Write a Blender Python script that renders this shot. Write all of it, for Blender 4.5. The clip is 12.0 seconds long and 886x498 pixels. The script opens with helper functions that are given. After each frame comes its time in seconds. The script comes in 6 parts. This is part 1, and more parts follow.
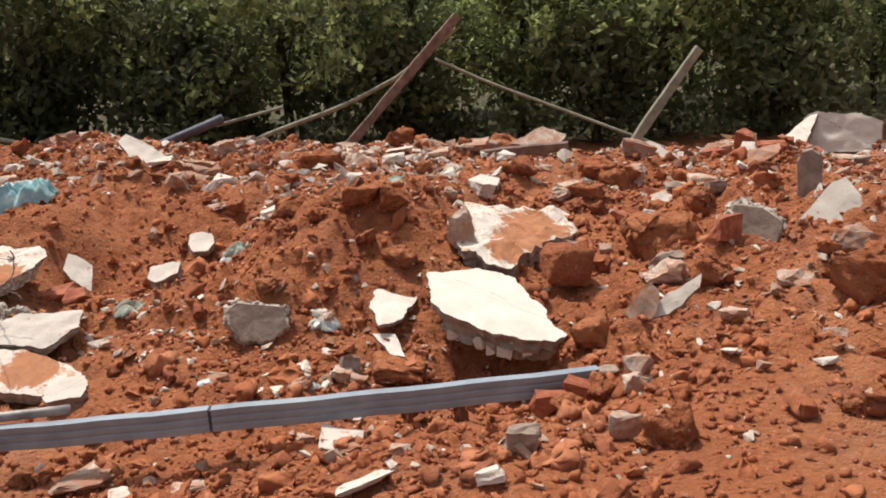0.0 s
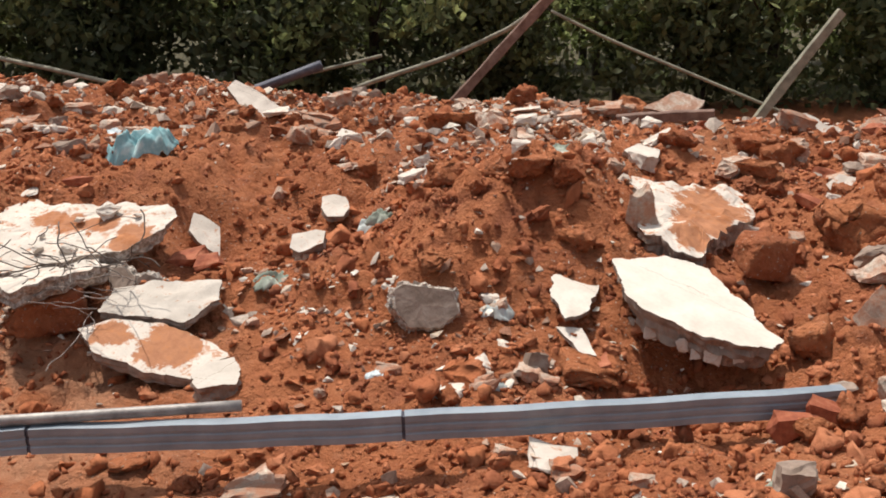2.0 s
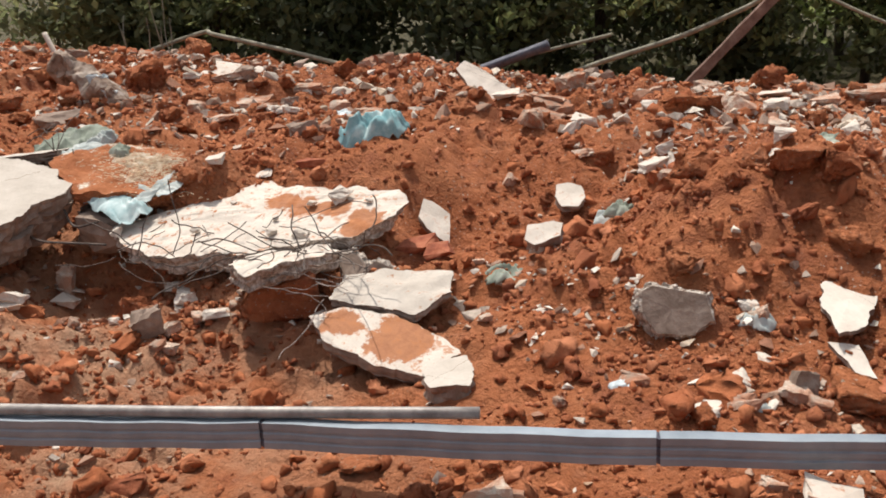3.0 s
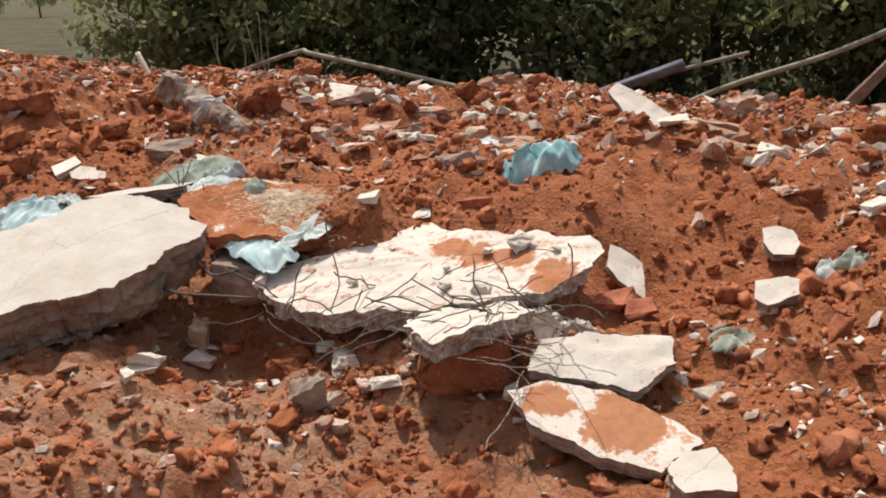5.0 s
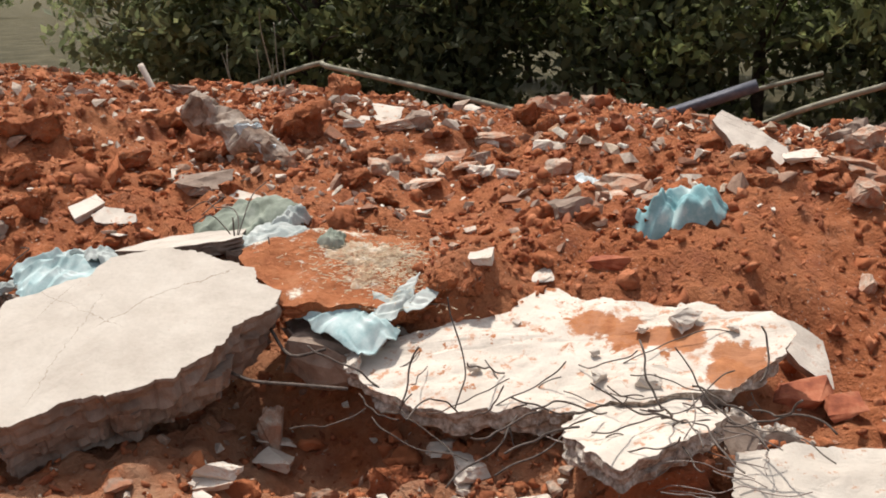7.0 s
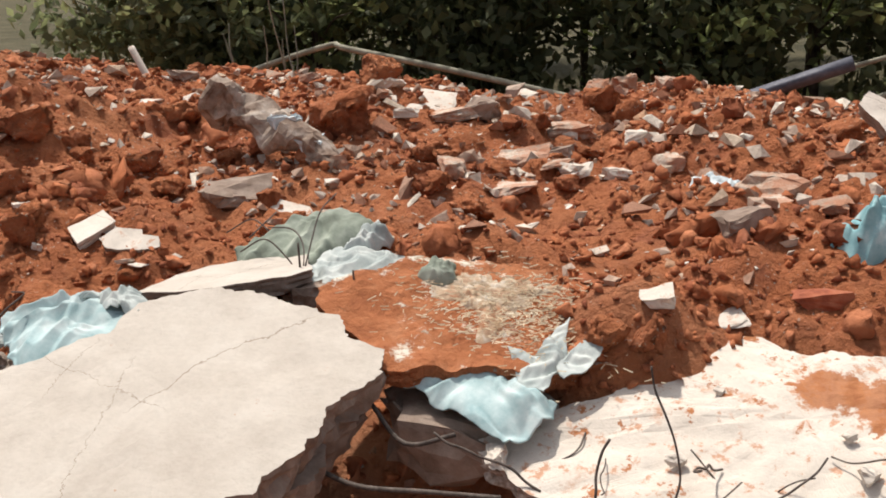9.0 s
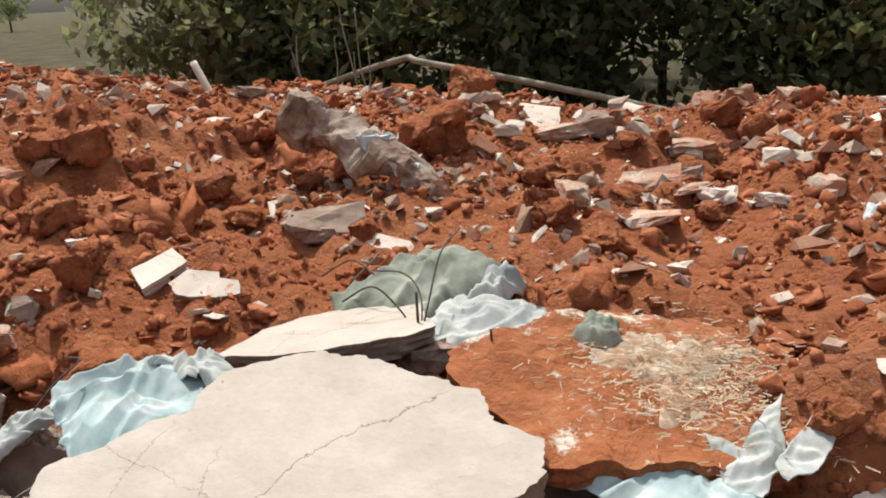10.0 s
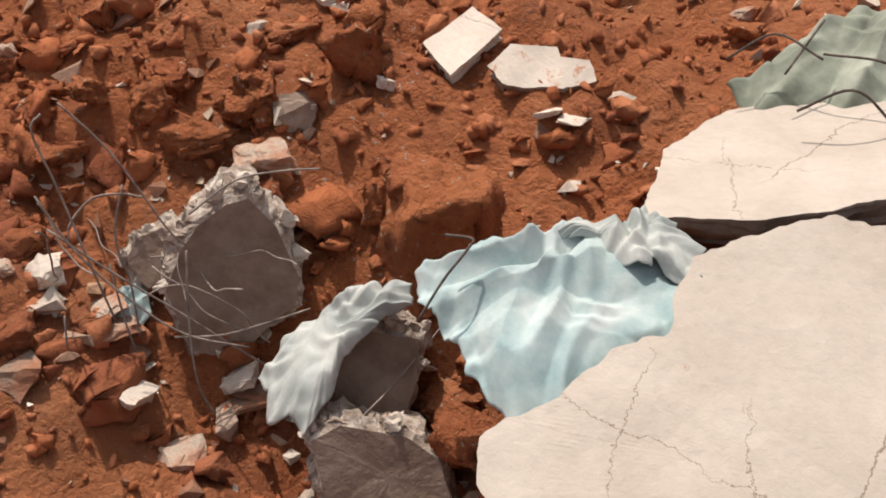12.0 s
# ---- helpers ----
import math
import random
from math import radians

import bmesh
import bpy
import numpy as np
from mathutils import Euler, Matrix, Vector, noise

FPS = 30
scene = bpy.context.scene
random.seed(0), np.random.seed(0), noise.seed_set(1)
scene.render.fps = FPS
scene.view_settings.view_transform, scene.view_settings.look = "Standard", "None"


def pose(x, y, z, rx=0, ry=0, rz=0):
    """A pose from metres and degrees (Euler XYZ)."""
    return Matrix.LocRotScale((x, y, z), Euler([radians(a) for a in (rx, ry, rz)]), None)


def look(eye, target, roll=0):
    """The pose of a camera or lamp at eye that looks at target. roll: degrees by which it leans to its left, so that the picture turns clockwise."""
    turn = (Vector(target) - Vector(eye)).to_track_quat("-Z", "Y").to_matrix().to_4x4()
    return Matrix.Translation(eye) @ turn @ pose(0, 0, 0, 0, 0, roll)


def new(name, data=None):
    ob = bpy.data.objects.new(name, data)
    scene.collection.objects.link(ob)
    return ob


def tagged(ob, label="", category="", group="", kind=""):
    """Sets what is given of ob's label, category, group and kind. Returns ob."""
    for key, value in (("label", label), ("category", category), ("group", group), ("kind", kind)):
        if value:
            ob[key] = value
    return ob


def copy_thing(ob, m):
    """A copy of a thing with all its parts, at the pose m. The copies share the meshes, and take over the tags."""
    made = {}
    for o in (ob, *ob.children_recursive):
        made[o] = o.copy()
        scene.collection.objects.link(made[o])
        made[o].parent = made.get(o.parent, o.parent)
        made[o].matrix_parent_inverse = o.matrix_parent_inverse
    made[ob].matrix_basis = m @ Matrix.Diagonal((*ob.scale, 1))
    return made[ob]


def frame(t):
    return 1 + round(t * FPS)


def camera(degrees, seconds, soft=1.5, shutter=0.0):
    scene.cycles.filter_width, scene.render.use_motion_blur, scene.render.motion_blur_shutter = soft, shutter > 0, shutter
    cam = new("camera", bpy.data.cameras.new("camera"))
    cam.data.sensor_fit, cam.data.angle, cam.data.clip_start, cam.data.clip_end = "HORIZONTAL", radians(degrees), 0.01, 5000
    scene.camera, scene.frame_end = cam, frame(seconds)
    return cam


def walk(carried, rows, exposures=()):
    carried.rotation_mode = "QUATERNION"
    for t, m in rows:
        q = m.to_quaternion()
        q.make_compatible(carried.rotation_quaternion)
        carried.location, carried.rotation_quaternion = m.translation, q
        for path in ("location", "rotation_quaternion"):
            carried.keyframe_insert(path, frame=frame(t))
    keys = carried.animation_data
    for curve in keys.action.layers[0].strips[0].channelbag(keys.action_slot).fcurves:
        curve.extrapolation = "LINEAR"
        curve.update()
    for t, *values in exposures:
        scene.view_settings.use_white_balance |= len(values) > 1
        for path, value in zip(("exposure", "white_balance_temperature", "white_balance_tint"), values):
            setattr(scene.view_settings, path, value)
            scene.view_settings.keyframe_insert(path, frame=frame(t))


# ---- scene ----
cam = camera(47.49, 12.0, soft=1.8)
PATH = [
    (0.0, look((-0.000, 0.000, 1.508), (-0.000, 2.929, 0.858), -3.65)),
    (0.5, look((-0.088, 0.118, 1.507), (-0.032, 3.061, 0.928), -3.08)),
    (1.0, look((-0.263, 0.234, 1.495), (-0.069, 3.160, 0.863), -2.11)),
    (1.5, look((-0.551, 0.385, 1.546), (-0.322, 3.292, 0.843), -1.71)),
    (2.0, look((-0.679, 0.539, 1.552), (-0.761, 3.430, 0.756), -1.29)),
    (2.5, look((-0.715, 0.708, 1.525), (-1.164, 3.557, 0.700), -1.66)),
    (3.0, look((-0.867, 0.825, 1.530), (-1.545, 3.627, 0.697), -2.52)),
    (3.5, look((-1.058, 0.947, 1.537), (-1.865, 3.722, 0.735), -2.94)),
    (3.7, look((-1.117, 1.006, 1.518), (-1.955, 3.773, 0.719), -3.09)),
    (5.3, look((-1.724, 1.436, 1.531), (-2.493, 4.233, 0.765), -2.68)),
    (5.5, look((-1.779, 1.506, 1.557), (-2.512, 4.316, 0.807), -2.40)),
    (6.0, look((-1.971, 1.646, 1.547), (-2.641, 4.480, 0.827), -1.92)),
    (6.5, look((-2.194, 1.799, 1.577), (-2.861, 4.628, 0.836), -1.87)),
    (7.0, look((-2.434, 2.020, 1.559), (-3.119, 4.838, 0.790), -2.00)),
    (7.5, look((-2.653, 2.209, 1.531), (-3.357, 5.014, 0.733), -2.54)),
    (7.7, look((-2.747, 2.287, 1.533), (-3.440, 5.093, 0.730), -2.61)),
    (9.3, look((-3.216, 3.037, 1.413), (-3.800, 5.867, 0.605), -2.42)),
    (9.5, look((-3.274, 3.148, 1.389), (-3.887, 5.975, 0.594), -2.40)),
    (10.0, look((-3.504, 3.401, 1.378), (-4.231, 6.213, 0.627), -3.33)),
    (10.5, look((-3.668, 3.616, 1.392), (-4.488, 6.397, 0.625), -4.39)),
    (11.0, look((-3.883, 3.804, 1.418), (-4.778, 6.492, 0.430), -5.56)),
    (11.5, look((-4.158, 3.917, 1.402), (-5.057, 6.489, 0.148), -6.50)),
    (12.0, look((-4.420, 4.047, 1.425), (-5.252, 6.405, -0.233), -6.41)),
]
walk(cam, PATH, ((0.0, 0.0, 6500, 10), (9.5, 0.0, 6500, 10), (11.0, -0.06, 6750, 12), (12.0, -0.17, 6900, 15)))

# ---- light ----
SUN_EL, SUN_AZ = radians(67), radians(-36)
world = bpy.data.worlds.new("sky")
scene.world = world
world.use_nodes = True
wn = world.node_tree
sky = wn.nodes.new("ShaderNodeTexSky")
sky.sky_type = "NISHITA"
sky.sun_disc = False
sky.sun_elevation, sky.sun_rotation = SUN_EL, SUN_AZ
sky.dust_density = 4.0
wn.nodes["Background"].inputs[1].default_value = 0.15
haze = wn.nodes.new("ShaderNodeHueSaturation")
haze.inputs["Saturation"].default_value = 0.42
wn.links.new(sky.outputs[0], haze.inputs["Color"])
wn.links.new(haze.outputs[0], wn.nodes["Background"].inputs[0])
sun_way = Vector((math.sin(SUN_AZ) * math.cos(SUN_EL), math.cos(SUN_AZ) * math.cos(SUN_EL), math.sin(SUN_EL)))
sun = new("sun", bpy.data.lights.new("sun", "SUN"))
sun.data.energy, sun.data.angle, sun.data.color = 4.2, radians(0.6), (1.0, 0.95, 0.87)
sun.matrix_world = look(tuple(sun_way * 30), (0, 0, 0))


# ---- materials ----
def nodes_of(name, rough=0.9, spec=0.25):
    m = bpy.data.materials.new(name)
    m.use_nodes = True
    b = m.node_tree.nodes["Principled BSDF"]
    b.inputs["Roughness"].default_value = rough
    b.inputs["Specular IOR Level"].default_value = spec
    return m, m.node_tree, b


def add(nt, kind, **sets):
    n = nt.nodes.new(kind)
    for key, value in sets.items():
        n.inputs[key].default_value = value
    return n


def where(nt, world_space=False):
    if world_space:
        return nt.nodes.new("ShaderNodeNewGeometry").outputs["Position"]
    return nt.nodes.new("ShaderNodeTexCoord").outputs["Object"]


def speckle(nt, at, scale, detail=4.0, rough=0.6):
    n = add(nt, "ShaderNodeTexNoise", Scale=scale, Detail=detail, Roughness=rough)
    nt.links.new(at, n.inputs["Vector"])
    return n.outputs["Fac"]


def ramp(nt, fac, stops):
    r = nt.nodes.new("ShaderNodeValToRGB")
    e = r.color_ramp.elements
    while len(e) < len(stops):
        e.new(0.5)
    for el, (p, c) in zip(e, stops):
        el.position, el.color = p, (*c, 1)
    nt.links.new(fac, r.inputs[0])
    return r.outputs[0]


def blend(nt, fac, a, b, how="MIX"):
    n = nt.nodes.new("ShaderNodeMix")
    n.data_type, n.blend_type = "RGBA", how
    for socket, v in ((n.inputs[0], fac), (n.inputs[6], a), (n.inputs[7], b)):
        if isinstance(v, (int, float)):
            socket.default_value = v
        elif isinstance(v, tuple):
            socket.default_value = (*v, 1)
        else:
            nt.links.new(v, socket)
    return n.outputs[2]


def relief(nt, b, height, strength, distance):
    n = add(nt, "ShaderNodeBump", Strength=strength, Distance=distance)
    nt.links.new(height, n.inputs["Height"])
    nt.links.new(n.outputs[0], b.inputs["Normal"])


def crumb_relief(nt, b, at, strength, distance):
    """Packed crumbs of wavering outline at two sizes with fine grain over them."""
    total = speckle(nt, at, 60, 6, 0.75)
    stir = add(nt, "ShaderNodeTexNoise", Scale=30.0, Detail=4.0, Roughness=0.7)
    nt.links.new(at, stir.inputs["Vector"])
    moved = nt.nodes.new("ShaderNodeVectorMath")
    moved.operation = "MULTIPLY_ADD"
    nt.links.new(stir.outputs["Color"], moved.inputs[0])
    moved.inputs[1].default_value = (0.05, 0.05, 0.05)
    nt.links.new(at, moved.inputs[2])
    for scale, share in ((24, 0.8), (60, 0.55)):
        v = add(nt, "ShaderNodeTexVoronoi", Scale=scale)
        nt.links.new(moved.outputs[0], v.inputs["Vector"])
        m = nt.nodes.new("ShaderNodeMath")
        m.operation = "MULTIPLY_ADD"
        nt.links.new(v.outputs["Distance"], m.inputs[0])
        m.inputs[1].default_value = -share
        nt.links.new(total, m.inputs[2])
        total = m.outputs[0]
    relief(nt, b, total, strength, distance)


def gate(nt, fac, low, high):
    n = add(nt, "ShaderNodeMapRange")
    n.inputs["From Min"].default_value, n.inputs["From Max"].default_value = low, high
    nt.links.new(fac, n.inputs[0])
    return n.outputs[0]


def grey(v):
    return (v, v, v)


SOIL_DARK, SOIL, SOIL_PALE = (0.24, 0.072, 0.032), (0.44, 0.146, 0.060), (0.59, 0.26, 0.13)


def soil_colour(nt, at):
    big = ramp(nt, speckle(nt, at, 1.7, 5), [(0.33, (0.27, 0.085, 0.045)), (0.47, (0.43, 0.142, 0.060)), (0.7, SOIL_PALE)])
    fine = ramp(nt, speckle(nt, at, 28, 5, 0.7), [(0.32, SOIL_DARK), (0.5, SOIL), (0.72, SOIL_PALE)])
    col = blend(nt, 0.5, big, fine)
    damp = gate(nt, speckle(nt, at, 3.3, 6, 0.7), 0.52, 0.68)
    col = blend(nt, damp, col, blend(nt, 0.65, col, (0.18, 0.056, 0.044)))
    ashy = gate(nt, speckle(nt, at, 4.7, 6, 0.75), 0.57, 0.70)
    col = blend(nt, ashy, col, blend(nt, 0.32, col, (0.40, 0.27, 0.20)))
    rand = nt.nodes.new("ShaderNodeObjectInfo").outputs["Random"]
    return blend(nt, 0.35, col, ramp(nt, rand, [(0.0, (0.30, 0.088, 0.042)), (1.0, (0.54, 0.20, 0.085))]))


def make_soil():
    m, nt, b = nodes_of("red_soil", 0.95, 0.15)
    at = where(nt, True)
    col = soil_colour(nt, at)
    grit = gate(nt, speckle(nt, at, 70, 2, 0.5), 0.66, 0.72)
    nt.links.new(blend(nt, grit, col, (0.46, 0.36, 0.27)), b.inputs["Base Color"])
    crumb_relief(nt, b, at, 0.9, 0.022)
    return m


def make_clod():
    m, nt, b = nodes_of("soil_clod", 0.95, 0.15)
    at = where(nt, True)
    col = soil_colour(nt, at)
    isl = nt.nodes.new("ShaderNodeNewGeometry").outputs["Random Per Island"]
    col = blend(nt, 0.5, col, ramp(nt, isl, [(0.0, (0.16, 0.048, 0.032)), (0.6, SOIL), (1.0, (0.56, 0.24, 0.13))]))
    nt.links.new(col, b.inputs["Base Color"])
    relief(nt, b, speckle(nt, at, 80, 5, 0.7), 0.7, 0.015)
    return m


def make_ground():
    m, nt, b = nodes_of("ground_soil", 0.95, 0.15)
    at = where(nt, True)
    col = soil_colour(nt, at)
    grit = gate(nt, speckle(nt, at, 70, 2, 0.5), 0.66, 0.71)
    patch = gate(nt, speckle(nt, at, 1.1, 3), 0.46, 0.62)
    both = nt.nodes.new("ShaderNodeMath")
    both.operation = "MULTIPLY"
    nt.links.new(grit, both.inputs[0])
    nt.links.new(patch, both.inputs[1])
    col = blend(nt, both.outputs[0], col, (0.50, 0.40, 0.32))
    dusty = gate(nt, speckle(nt, at, 0.8, 2), 0.55, 0.75)
    col = blend(nt, dusty, col, blend(nt, 0.3, col, (0.42, 0.24, 0.13)))
    # paler trodden earth on the strip before the slabs
    strip = nt.nodes.new("ShaderNodeVectorMath")
    strip.operation = "DISTANCE"
    nt.links.new(at, strip.inputs[0])
    strip.inputs[1].default_value = (-3.6, 3.7, 0.0)
    worn = nt.nodes.new("ShaderNodeMath")
    worn.operation = "MULTIPLY"
    nt.links.new(gate(nt, strip.outputs["Value"], 2.1, 0.7), worn.inputs[0])
    nt.links.new(gate(nt, speckle(nt, at, 2.4, 5, 0.65), 0.36, 0.6), worn.inputs[1])
    col = blend(nt, worn.outputs[0], col, blend(nt, 0.75, col, (0.57, 0.38, 0.25)))
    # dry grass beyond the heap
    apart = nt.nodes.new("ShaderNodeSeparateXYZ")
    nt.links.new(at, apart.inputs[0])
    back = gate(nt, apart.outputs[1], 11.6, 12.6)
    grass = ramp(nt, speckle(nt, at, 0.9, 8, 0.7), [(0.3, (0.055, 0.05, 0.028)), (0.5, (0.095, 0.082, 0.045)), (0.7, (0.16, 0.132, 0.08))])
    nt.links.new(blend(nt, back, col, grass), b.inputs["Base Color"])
    crumb_relief(nt, b, at, 0.9, 0.028)
    return m


def make_concrete():
    m, nt, b = nodes_of("concrete", 0.92, 0.2)
    at = where(nt)
    rand = nt.nodes.new("ShaderNodeObjectInfo").outputs["Random"]
    base = ramp(nt, rand, [(0.0, (0.33, 0.25, 0.195)), (0.5, (0.52, 0.43, 0.345)), (1.0, (0.72, 0.63, 0.52))])
    mot = ramp(nt, speckle(nt, at, 22, 6, 0.7), [(0.3, grey(0.6)), (0.5, grey(0.97)), (0.72, grey(1.15))])
    col = blend(nt, 1.0, base, mot, "MULTIPLY")
    dust = gate(nt, speckle(nt, at, 13, 7, 0.72), 0.38, 0.56)
    col = blend(nt, dust, col, blend(nt, 0.72, col, (0.38, 0.135, 0.06)))
    nt.links.new(col, b.inputs["Base Color"])
    relief(nt, b, speckle(nt, at, 45, 6, 0.75), 0.8, 0.012)
    return m


def make_plaster(name, dust_at, cracks=(), spots=(), tone=1.0):
    m, nt, b = nodes_of(name, 0.85, 0.25)
    at = where(nt)
    col = ramp(nt, speckle(nt, at, 6, 5, 0.6), [(0.3, (0.53, 0.46, 0.39)), (0.55, (0.61, 0.54, 0.465)), (0.75, (0.665, 0.60, 0.525))])
    fine = ramp(nt, speckle(nt, at, 60, 3), [(0.3, grey(0.93)), (0.6, grey(1.0))])
    col = blend(nt, 1.0, col, fine, "MULTIPLY")
    dust = gate(nt, speckle(nt, at, 7, 7, 0.68), dust_at, dust_at + 0.1)
    fleck = gate(nt, speckle(nt, at, 24, 6, 0.72), dust_at - 0.03, dust_at + 0.05)
    dust = blend(nt, 1.0, dust, fleck, "LIGHTEN")
    col = blend(nt, dust, col, blend(nt, 0.75, col, (0.42, 0.17, 0.07)))
    for sx, sy, sr in spots:
        far = nt.nodes.new("ShaderNodeVectorMath")
        far.operation = "DISTANCE"
        nt.links.new(at, far.inputs[0])
        far.inputs[1].default_value = (sx, sy, 0)
        near = gate(nt, far.outputs["Value"], sr * 1.3, 0.0)
        ragged = nt.nodes.new("ShaderNodeMath")
        ragged.operation = "MULTIPLY_ADD"
        nt.links.new(speckle(nt, at, 9, 7, 0.7), ragged.inputs[0])
        ragged.inputs[1].default_value = 1.9
        nt.links.new(near, ragged.inputs[2])
        col = blend(nt, gate(nt, ragged.outputs[0], 1.14, 1.26), col, blend(nt, 0.94, col, ramp(nt, speckle(nt, at, 24, 6, 0.7), [(0.3, (0.27, 0.095, 0.036)), (0.7, (0.42, 0.17, 0.07))])))
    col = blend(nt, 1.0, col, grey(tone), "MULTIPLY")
    height = speckle(nt, at, 40, 5, 0.7)
    if cracks:
        # each crack wavers along the line from one point to the next
        shake = nt.nodes.new("ShaderNodeVectorMath")
        shake.operation = "MULTIPLY_ADD"
        n = add(nt, "ShaderNodeTexNoise", Scale=9.0, Detail=7.0, Roughness=0.7)
        nt.links.new(at, n.inputs["Vector"])
        nt.links.new(n.outputs["Color"], shake.inputs[0])
        shake.inputs[1].default_value = (0.09, 0.09, 0.0)
        nt.links.new(at, shake.inputs[2])
        for x0, y0, x1, y1, wide in cracks:
            long = math.hypot(x1 - x0, y1 - y0)
            ux, uy = (x1 - x0) / long, (y1 - y0) / long
            parts = []
            for way, spot in (((uy, -ux, 0.0), (x0, y0)), ((ux, uy, 0.0), ((x0 + x1) / 2, (y0 + y1) / 2))):
                dot = nt.nodes.new("ShaderNodeVectorMath")
                dot.operation = "DOT_PRODUCT"
                nt.links.new(shake.outputs[0], dot.inputs[0])
                dot.inputs[1].default_value = way
                off = nt.nodes.new("ShaderNodeMath")
                off.operation = "SUBTRACT"
                nt.links.new(dot.outputs["Value"], off.inputs[0])
                off.inputs[1].default_value = way[0] * (spot[0] + 0.045) + way[1] * (spot[1] + 0.045)
                size = nt.nodes.new("ShaderNodeMath")
                size.operation = "ABSOLUTE"
                nt.links.new(off.outputs[0], size.inputs[0])
                parts.append(size.outputs[0])
            both = nt.nodes.new("ShaderNodeMath")
            both.operation = "MULTIPLY"
            nt.links.new(gate(nt, parts[0], wide, wide * 0.3), both.inputs[0])
            nt.links.new(gate(nt, parts[1], long / 2 + 0.01, long / 2 - 0.03), both.inputs[1])
            col = blend(nt, both.outputs[0], col, (0.24, 0.185, 0.14))
    nt.links.new(col, b.inputs["Base Color"])
    relief(nt, b, height, 0.45, 0.008)
    return m


def make_crust():
    """Slab face under a skin of soil that has come off in pale patches."""
    m, nt, b = nodes_of("soil_crust", 0.95, 0.15)
    at = where(nt, True)
    col = ramp(nt, speckle(nt, at, 6, 7, 0.7), [(0.3, (0.25, 0.085, 0.040)), (0.5, (0.36, 0.13, 0.056)), (0.68, (0.44, 0.19, 0.095))])
    bare = gate(nt, speckle(nt, at, 5, 8, 0.72), 0.545, 0.60)
    col = blend(nt, bare, col, ramp(nt, speckle(nt, at, 40, 5), [(0.35, (0.50, 0.35, 0.23)), (0.6, (0.68, 0.62, 0.52))]))
    nt.links.new(col, b.inputs["Base Color"])
    crumb_relief(nt, b, at, 0.55, 0.014)
    return m


def make_simple(name, dark, mid, pale, scale, rough=0.85, spec=0.3, metal=0.0, bump=0.3):
    m, nt, b = nodes_of(name, rough, spec)
    at = where(nt)
    col = ramp(nt, speckle(nt, at, scale, 6, 0.65), [(0.32, dark), (0.5, mid), (0.7, pale)])
    big = ramp(nt, speckle(nt, at, scale / 6, 3), [(0.3, grey(0.78)), (0.65, grey(1.08))])
    nt.links.new(blend(nt, 1.0, col, big, "MULTIPLY"), b.inputs["Base Color"])
    b.inputs["Metallic"].default_value = metal
    relief(nt, b, speckle(nt, at, scale * 2, 5, 0.7), bump, 0.006)
    return m


def make_leaf(name, dark, pale):
    m, nt, b = nodes_of(name, 0.55, 0.35)
    isl = nt.nodes.new("ShaderNodeNewGeometry").outputs["Random Per Island"]
    col = ramp(nt, isl, [(0.0, dark), (0.7, tuple((a + c) / 2 for a, c in zip(dark, pale))), (1.0, pale)])
    rand = nt.nodes.new("ShaderNodeObjectInfo").outputs["Random"]
    col = blend(nt, 1.0, col, ramp(nt, rand, [(0.0, grey(0.75)), (1.0, grey(1.2))]), "MULTIPLY")
    nt.links.new(col, b.inputs["Base Color"])
    t = nt.nodes.new("ShaderNodeBsdfTranslucent")
    nt.links.new(col, t.inputs[0])
    mix = add(nt, "ShaderNodeMixShader", Fac=0.58)
    nt.links.new(b.outputs[0], mix.inputs[1])
    nt.links.new(t.outputs[0], mix.inputs[2])
    nt.links.new(mix.outputs[0], nt.nodes["Material Output"].inputs[0])
    return m


def make_bits(name, stops):
    m, nt, b = nodes_of(name, 0.9, 0.2)
    at = where(nt, True)
    isl = nt.nodes.new("ShaderNodeNewGeometry").outputs["Random Per Island"]
    col = ramp(nt, isl, stops)
    mot = ramp(nt, speckle(nt, at, 50, 5, 0.7), [(0.3, grey(0.65)), (0.6, grey(1.08))])
    nt.links.new(blend(nt, 1.0, col, mot, "MULTIPLY"), b.inputs["Base Color"])
    relief(nt, b, speckle(nt, at, 90, 4, 0.7), 0.6, 0.006)
    return m


CHIP_M = make_bits("plaster_chip", [(0.0, (0.38, 0.20, 0.11)), (0.35, (0.50, 0.39, 0.29)), (0.7, (0.64, 0.56, 0.46)), (1.0, (0.76, 0.70, 0.61))])
RUBBLE_M = make_bits("rubble_bit", [(0.0, (0.25, 0.10, 0.055)), (0.4, (0.38, 0.25, 0.18)), (0.75, (0.50, 0.41, 0.335)), (1.0, (0.64, 0.56, 0.47))])
SOIL_M, CLOD_M, GROUND_M, CONCRETE_M = make_soil(), make_clod(), make_ground(), make_concrete()
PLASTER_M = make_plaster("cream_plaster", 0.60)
# the cream plaster again, with sunlight put into its colour by a raised tone
CREAM_M = make_plaster("sun_toned_cream_plaster", 0.70, ((-0.20, 0.22, 0.08, 0.06, 0.0016), (-0.10, 0.12, 0.26, -0.10, 0.0012)), (), 1.12)
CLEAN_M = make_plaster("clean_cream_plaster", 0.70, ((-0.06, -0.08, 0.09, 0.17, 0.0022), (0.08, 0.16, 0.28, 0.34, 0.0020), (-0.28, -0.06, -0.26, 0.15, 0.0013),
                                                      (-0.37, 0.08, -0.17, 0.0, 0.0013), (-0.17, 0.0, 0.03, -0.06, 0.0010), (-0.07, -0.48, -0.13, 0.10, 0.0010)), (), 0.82)
